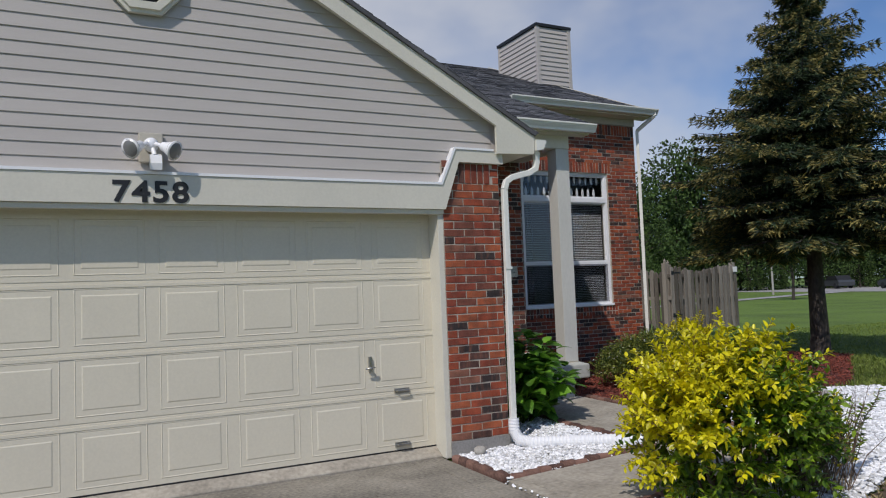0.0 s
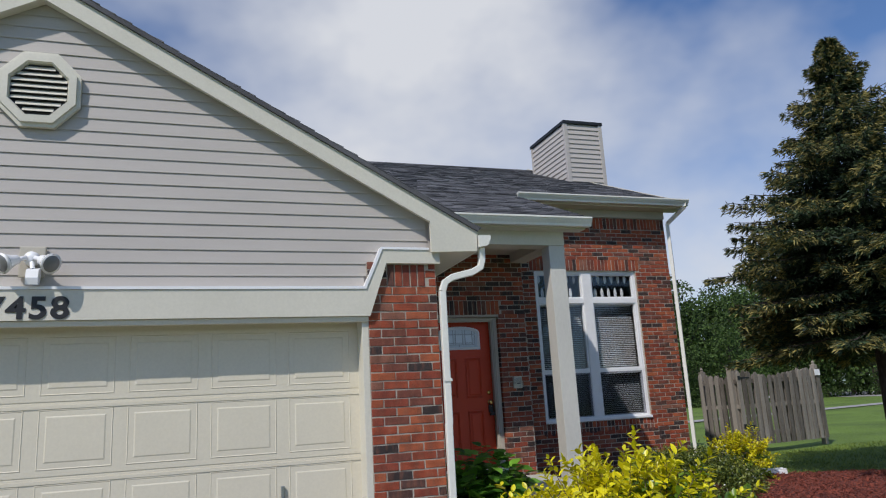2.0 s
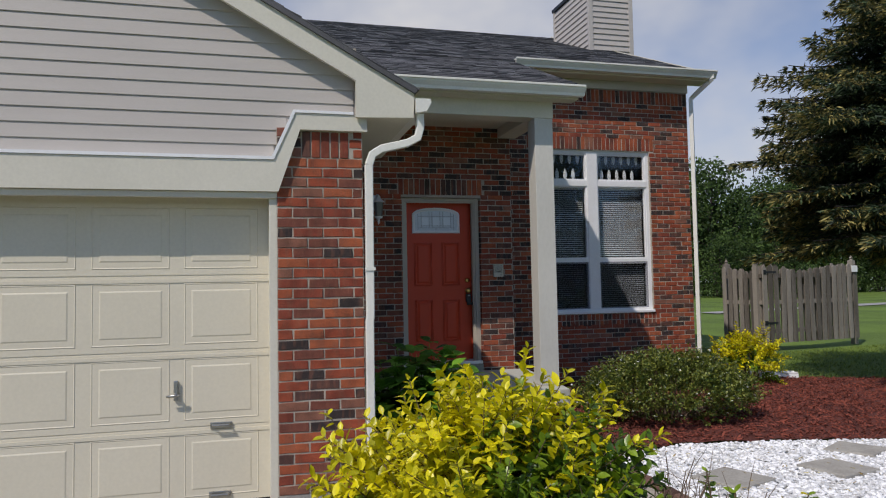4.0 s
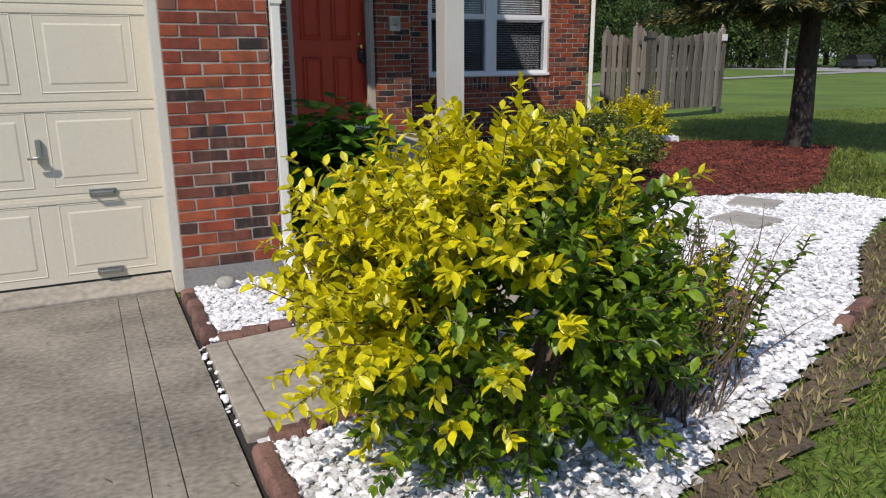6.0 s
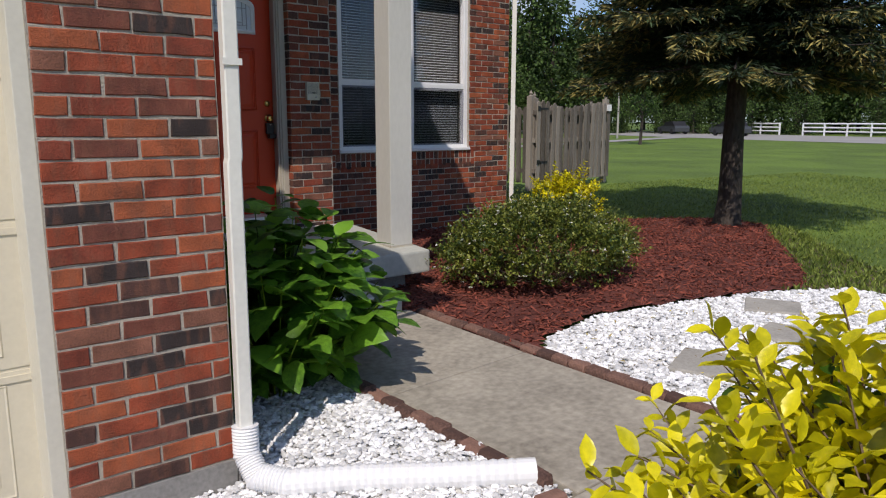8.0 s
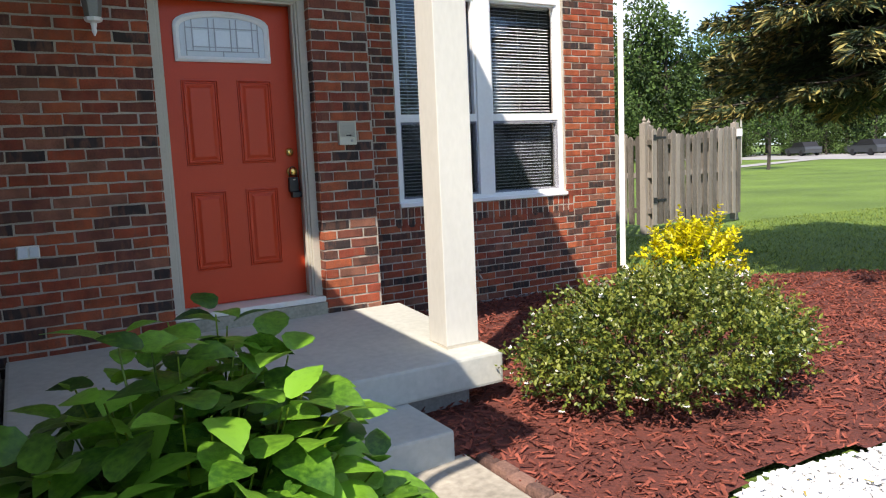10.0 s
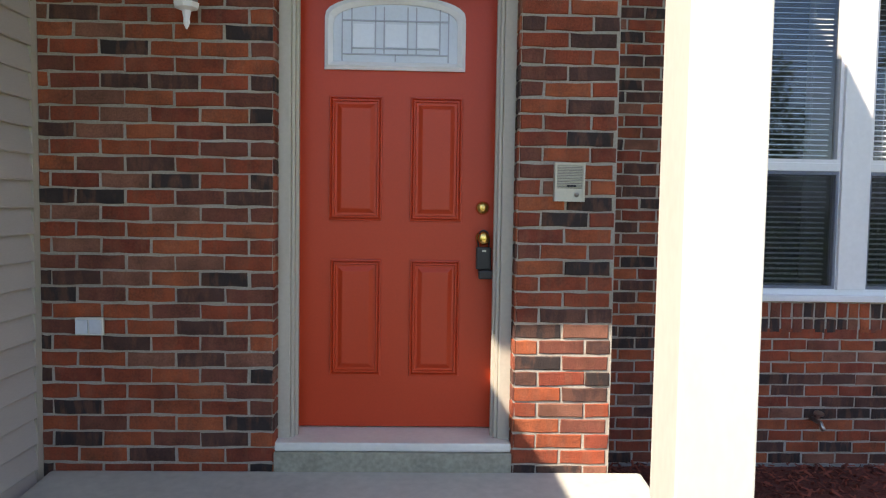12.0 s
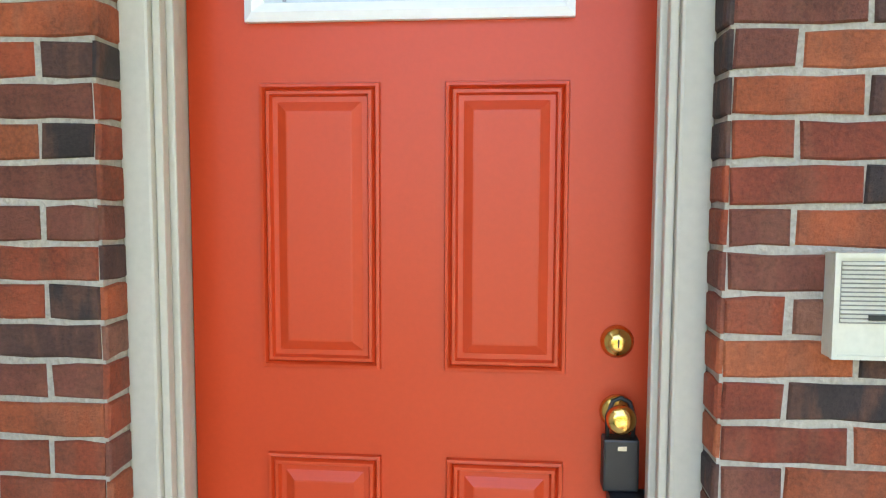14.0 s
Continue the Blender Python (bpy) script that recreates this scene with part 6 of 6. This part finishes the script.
def broadleaf(name, x, y, H, spread_r, label, seed, leaf=0.34, n=5200, low=0.18):
    """A broad tree: limbs into clumps of leaves with gaps between them."""
    rng = np.random.default_rng(seed)
    t = thing(name, label, "tree", "trees beyond the road", loc=(x, y, 0.15))
    bm = bmesh.new()
    tube(bm, [(x, y, 0), (x + 0.1, y, H * 0.3), (x - 0.05, y + 0.1, H * 0.62), (x, y, H * 0.88)], [H * 0.022, H * 0.017, H * 0.010, 0.02], 8)
    O, D, S = [], [], []
    clumps = 26
    for i in range(clumps):
        f = low + (0.98 - low) * (i + 0.5) / clumps
        R = spread_r * math.sin(math.pi * (0.12 + 0.84 * f)) ** 0.7
        a = i * 2.4 + rng.normal() * 0.4
        r = R * rng.uniform(0.25, 0.85)
        c = np.array((x + r * math.cos(a), y + r * math.sin(a), H * f))
        tube(bm, [(x, y, H * f * 0.8), tuple(c)], [H * 0.006, 0.02], 5)
        cr = spread_r * rng.uniform(0.3, 0.5) * (1 - 0.35 * f)
        k = n // clumps
        v = rng.normal(size=(k, 3))
        v /= np.linalg.norm(v, axis=1)[:, None]
        rad = cr * rng.uniform(0.55, 1.1, (k, 1))
        O += list(c + v * rad * (1, 1, 0.75))
        D += list(v + rng.normal(size=(k, 3)) * 0.8 + np.array((0, 0, -0.3)))
        S += list(rng.uniform(leaf * 0.6, leaf * 1.3, k))
    part("trunk", bm, M_BARK, t)
    k = len(O)
    tagged(part("crown", leaf_cloud("crown", O, D, rng.uniform(-1.5, 1.5, k), S, M_WOOD, DIA_V, DIA_F, 1.2), None, t), kind="stuff")
    return t


protos = [broadleaf("broadleaf_tree", 66, 74, 12.5, 4.6, "tall broad green tree in the wood's edge", 61), broadleaf("broadleaf_tree", 86, 60, 14.0, 5.2, "tall broad green tree in the wood's edge", 62), broadleaf("broadleaf_tree", 98, 38, 11.5, 4.8, "broad green tree in the wood's edge", 63, low=0.1)]
rw = random.Random(8)
for i in range(80):
    az = radians(22 + 70 * ((i * 0.618) % 1.0))
    dist = 92 + 40 * rw.random() - (28 if az < radians(42) else 0)
    src = protos[i % 3]
    copy_thing(src, pose(3 + dist * math.sin(az), 2 + dist * math.cos(az), 0.15, 0, 0, rw.uniform(0, 360)) @ Matrix.Scale(rw.uniform(1.0, 1.4) * (0.78 if az < radians(42) else 1.0), 4))
for i in range(34):
    az = radians(24 + 66 * (i + rw.random()) / 34)
    dist = 91 + 9 * rw.random() - (26 if az < radians(42) else 0)
    copy_thing(protos[2], pose(3 + dist * math.sin(az), 2 + dist * math.cos(az), -0.6, 0, 0, rw.uniform(0, 360)) @ Matrix.Scale(rw.uniform(0.4, 0.7), 4))
sap = broadleaf("young_tree", 41.5, 31.5, 5.2, 1.7, "slim young tree on the lawn", 71, leaf=0.16, n=2600, low=0.42)


copy_thing(protos[1], pose(19, -15, 0.1, 0, 0, 40) @ Matrix.Scale(0.62, 4)), copy_thing(protos[0], pose(30, -12, 0.1, 0, 0, 140) @ Matrix.Scale(0.7, 4))


# ---- far road, rail fence, pole and cars ----
bm = bmesh.new()
ctr = [(56, -40), (62, 5), (66, 26), (78, 58), (105, 110)]
for (ax, ay), (bx, by) in zip(ctr, ctr[1:]):
    q = [bm.verts.new((px + sx * 9.0, py - sx * 3.4, 0.175)) for px, py, sx in ((ax, ay, -1), (ax, ay, 1), (bx, by, 1), (bx, by, -1))]
    bm.faces.new(q)
bmesh.ops.remove_doubles(bm, verts=bm.verts, dist=0.001)
bmesh.ops.recalc_face_normals(bm, faces=bm.faces[:])
structure("road", bm, M_ROAD, "pale grey road across the far edge of the lawn", "road")
bm = bmesh.new()
q = [bm.verts.new(p) for p in ((24, 29.5, 0.19), (24, 31.0, 0.19), (62, 43.2, 0.19), (62, 41.0, 0.19))]
bm.faces.new(q[::-1])
structure("pavement", bm, M_ROAD, "pale concrete path across the lawn", "path")


def rail_fence(a, b):
    t = thing("rail_fence", "white post and rail fence beyond the road", "fence", loc=(*a, 0.15))
    A, B = Vector((*a, 0.15)), Vector((*b, 0.15))
    k = int((B - A).length / 2.4)
    for i in range(k + 1):
        p = A.lerp(B, i / k)
        part("fence_post", boxes((p.x - 0.07, p.x + 0.07, p.y - 0.07, p.y + 0.07, 0.1, 1.45)), M_WHITE, t)
    for z in (0.55, 0.95, 1.35):
        bm = bmesh.new()
        tube(bm, [A + Vector((0, 0, z - 0.1)), B + Vector((0, 0, z - 0.1))], 0.075, 4)
        part("rail", bm, M_WHITE, t)


rail_fence((73, 8), (81, 40)), rail_fence((82, 43), (86.5, 54))
pole = thing("lamp_pole", "slim grey pole at the roadside", "pole", loc=(54, 43, 0.15))
bm = bmesh.new()
tube(bm, [(54, 43, 0.1), (54, 43, 6.5)], [0.09, 0.06], 8)
part("shaft", bm, M_STEPST, pole)


def car(x, y, rot, paint, label):
    t = thing("parked_car", label, "car", "cars by the road", loc=(x, y, 0.18))
    m = pose(x, y, 0.18, 0, 0, rot)
    bm = bmesh.new()
    prism(bm, [(-2.2, 0.3), (2.2, 0.3), (2.2, 0.75), (1.2, 0.92), (-2.1, 0.95), (-2.25, 0.7)], "y", -0.88, 0.88)
    bm.transform(m)
    part("body", bm, paint, t)
    bm = bmesh.new()
    prism(bm, [(-1.8, 0.93), (1.15, 0.91), (0.45, 1.42), (-1.3, 1.45)], "y", -0.76, 0.76)
    bm.transform(m)
    part("cabin", bm, M_BLACK, t, "dark glazed cabin")
    for wx in (-1.35, 1.4):
        for wy in (-0.8, 0.8):
            bm = bmesh.new()
            lathe(bm, (wx, wy - 0.1, 0.32), (0, 1, 0), [(0, 0.32), (0.2, 0.32)], 14)
            bm.transform(m)
            part("wheel", bm, M_BLACK, t)


car(72, 43, 62, M_CAR, "dark car parked by the road"), car(77, 53, 60, M_CAR, "dark car parked by the road"), car(80, 48, 65, M_CAR, "dark car parked by the road")

# ---- grass ----
LAWN_NEAR = [(4.2, 1.6), (11.5, 1.6), (12.5, 6.6), (10.6, 6.1), (9.95, 5.55), (8.9, 5.1), (8.0, 4.63), (6.8, 3.8), (5.66, 3.36), (5.14, 3.18), (4.5, 2.9)]
LAWN_MID = [(10.3, 10.9), (11.0, 10.1), (12.4, 9.5), (12.95, 9.0), (12.7, 8.2), (11.9, 7.2), (10.9, 6.2), (10.2, 5.5), (12.5, 4.2), (21, 6), (24, 13), (17, 14), (13.5, 13.4), (13, 19), (10.3, 19)]
GROWN = (BED_B, BED_M, BED_S)
for poly, dens, seed, hi, m_, nm, text in ((LAWN_NEAR, 3400, 81, 0.055, M_BLADE, "grass", "short mown green grass blades"), (LAWN_NEAR, 700, 83, 0.05, M_THATCH, "dry_grass", "dry tan grass among the green"), (LAWN_MID, 420, 82, 0.05, M_BLADE, "grass", "short mown green grass blades"), (BED_S, 1500, 84, 0.075, M_BLADE, "grass", "sparse weedy grass on bare soil"), (BED_E, 900, 85, 0.06, M_THATCH, "dry_grass", "dry tan grass along the gravel")):
    rg = np.random.default_rng(seed)
    xs, ys = [p[0] for p in poly], [p[1] for p in poly]
    cand = rg.uniform((min(xs), min(ys)), (max(xs), max(ys)), (int((max(xs) - min(xs)) * (max(ys) - min(ys)) * dens), 2))
    O = []
    for x, y in cand:
        fade = 1.0
        if poly is LAWN_NEAR:
            fade = min(1, max(0, (y - 1.6) / 1.6)) * min(1, max(0, (12.4 - x) / 2)) * (0.75 + 0.7 * noise.noise((x * 1.7, y * 1.7, 4)))
        if rg.random() < fade and inside(x, y, poly) and not (poly in (LAWN_NEAR, LAWN_MID) and any(inside(x, y, b) for b in GROWN)):
            O.append((x, y, gz(x, y) - (0.03 if poly in (LAWN_NEAR, LAWN_MID) else 0.005)))
    k = len(O)
    D = rg.normal(size=(k, 3)) * (0.7, 0.7, 0.1) + np.array((0, 0, 1.0))
    me = leaf_cloud("grass", O, D, rg.uniform(-3.1, 3.1, k), rg.uniform(hi * 0.5, hi * 1.3, k), m_, DIA_V, DIA_F, 0.22 if poly is LAWN_NEAR else 0.35)
    tagged(new(nm, me), text, "grass", kind="stuff")


# ---- bricks ----
lay_bricks(wall_pier, WALL_PIER, 3.80, 4.43, 0.145, 2.79, soldiers=[(3.98, 4.33, 2.588, 2.79)], seed=11, pitch=0.222, course=0.0741)
lay_bricks(wall_door, WALL_DOOR, 4.435, 5.398, 0.470, 2.757, seed=12, near=lambda x, z: z < 2.6, anchor=5.398)
lay_bricks(wall_door, WALL_DOOR, 6.412, 6.83, 0.470, 2.757, seed=14, near=lambda x, z: z < 2.6, anchor=6.412)
lay_bricks(wall_door, WALL_DOOR, 4.435, 6.83, 2.757, 3.62, soldiers=[(5.36, 6.44, 2.757, 2.96)], seed=15, near=lambda x, z: False)
lay_bricks(wall_win, WALL_WIN, 6.86, 10.18, 0.215, 4.62, openings=[(WX0 - 0.002, WX1 + 0.002, WZ0 - 0.02, WZ1)], soldiers=[(6.87, 10.17, 4.345, 4.545), (WX0 - 0.08, WX1 + 0.08, WZ1 + 0.003, WZ1 + 0.205), (WX0 - 0.06, WX1 + 0.1, WZ0 - 0.115, WZ0 - 0.02), (WX0 - 0.06, WX1 + 0.1, WZ0 - 0.205, WZ0 - 0.115)], seed=13, near=lambda x, z: z < 2.4)
jamb_rng = random.Random(16)
for c in range(33):
    for x, turn in ((5.398, 90), (6.412, -90)):
        ob = new("brick", brick_mesh(0.088, COURSE - GAP, jamb_rng))
        ob.parent, ob.location, ob.rotation_euler = wall_door, (x, WALL_DOOR + 0.042, 0.470 + (c + 0.5) * COURSE), (0, 0, radians(turn))
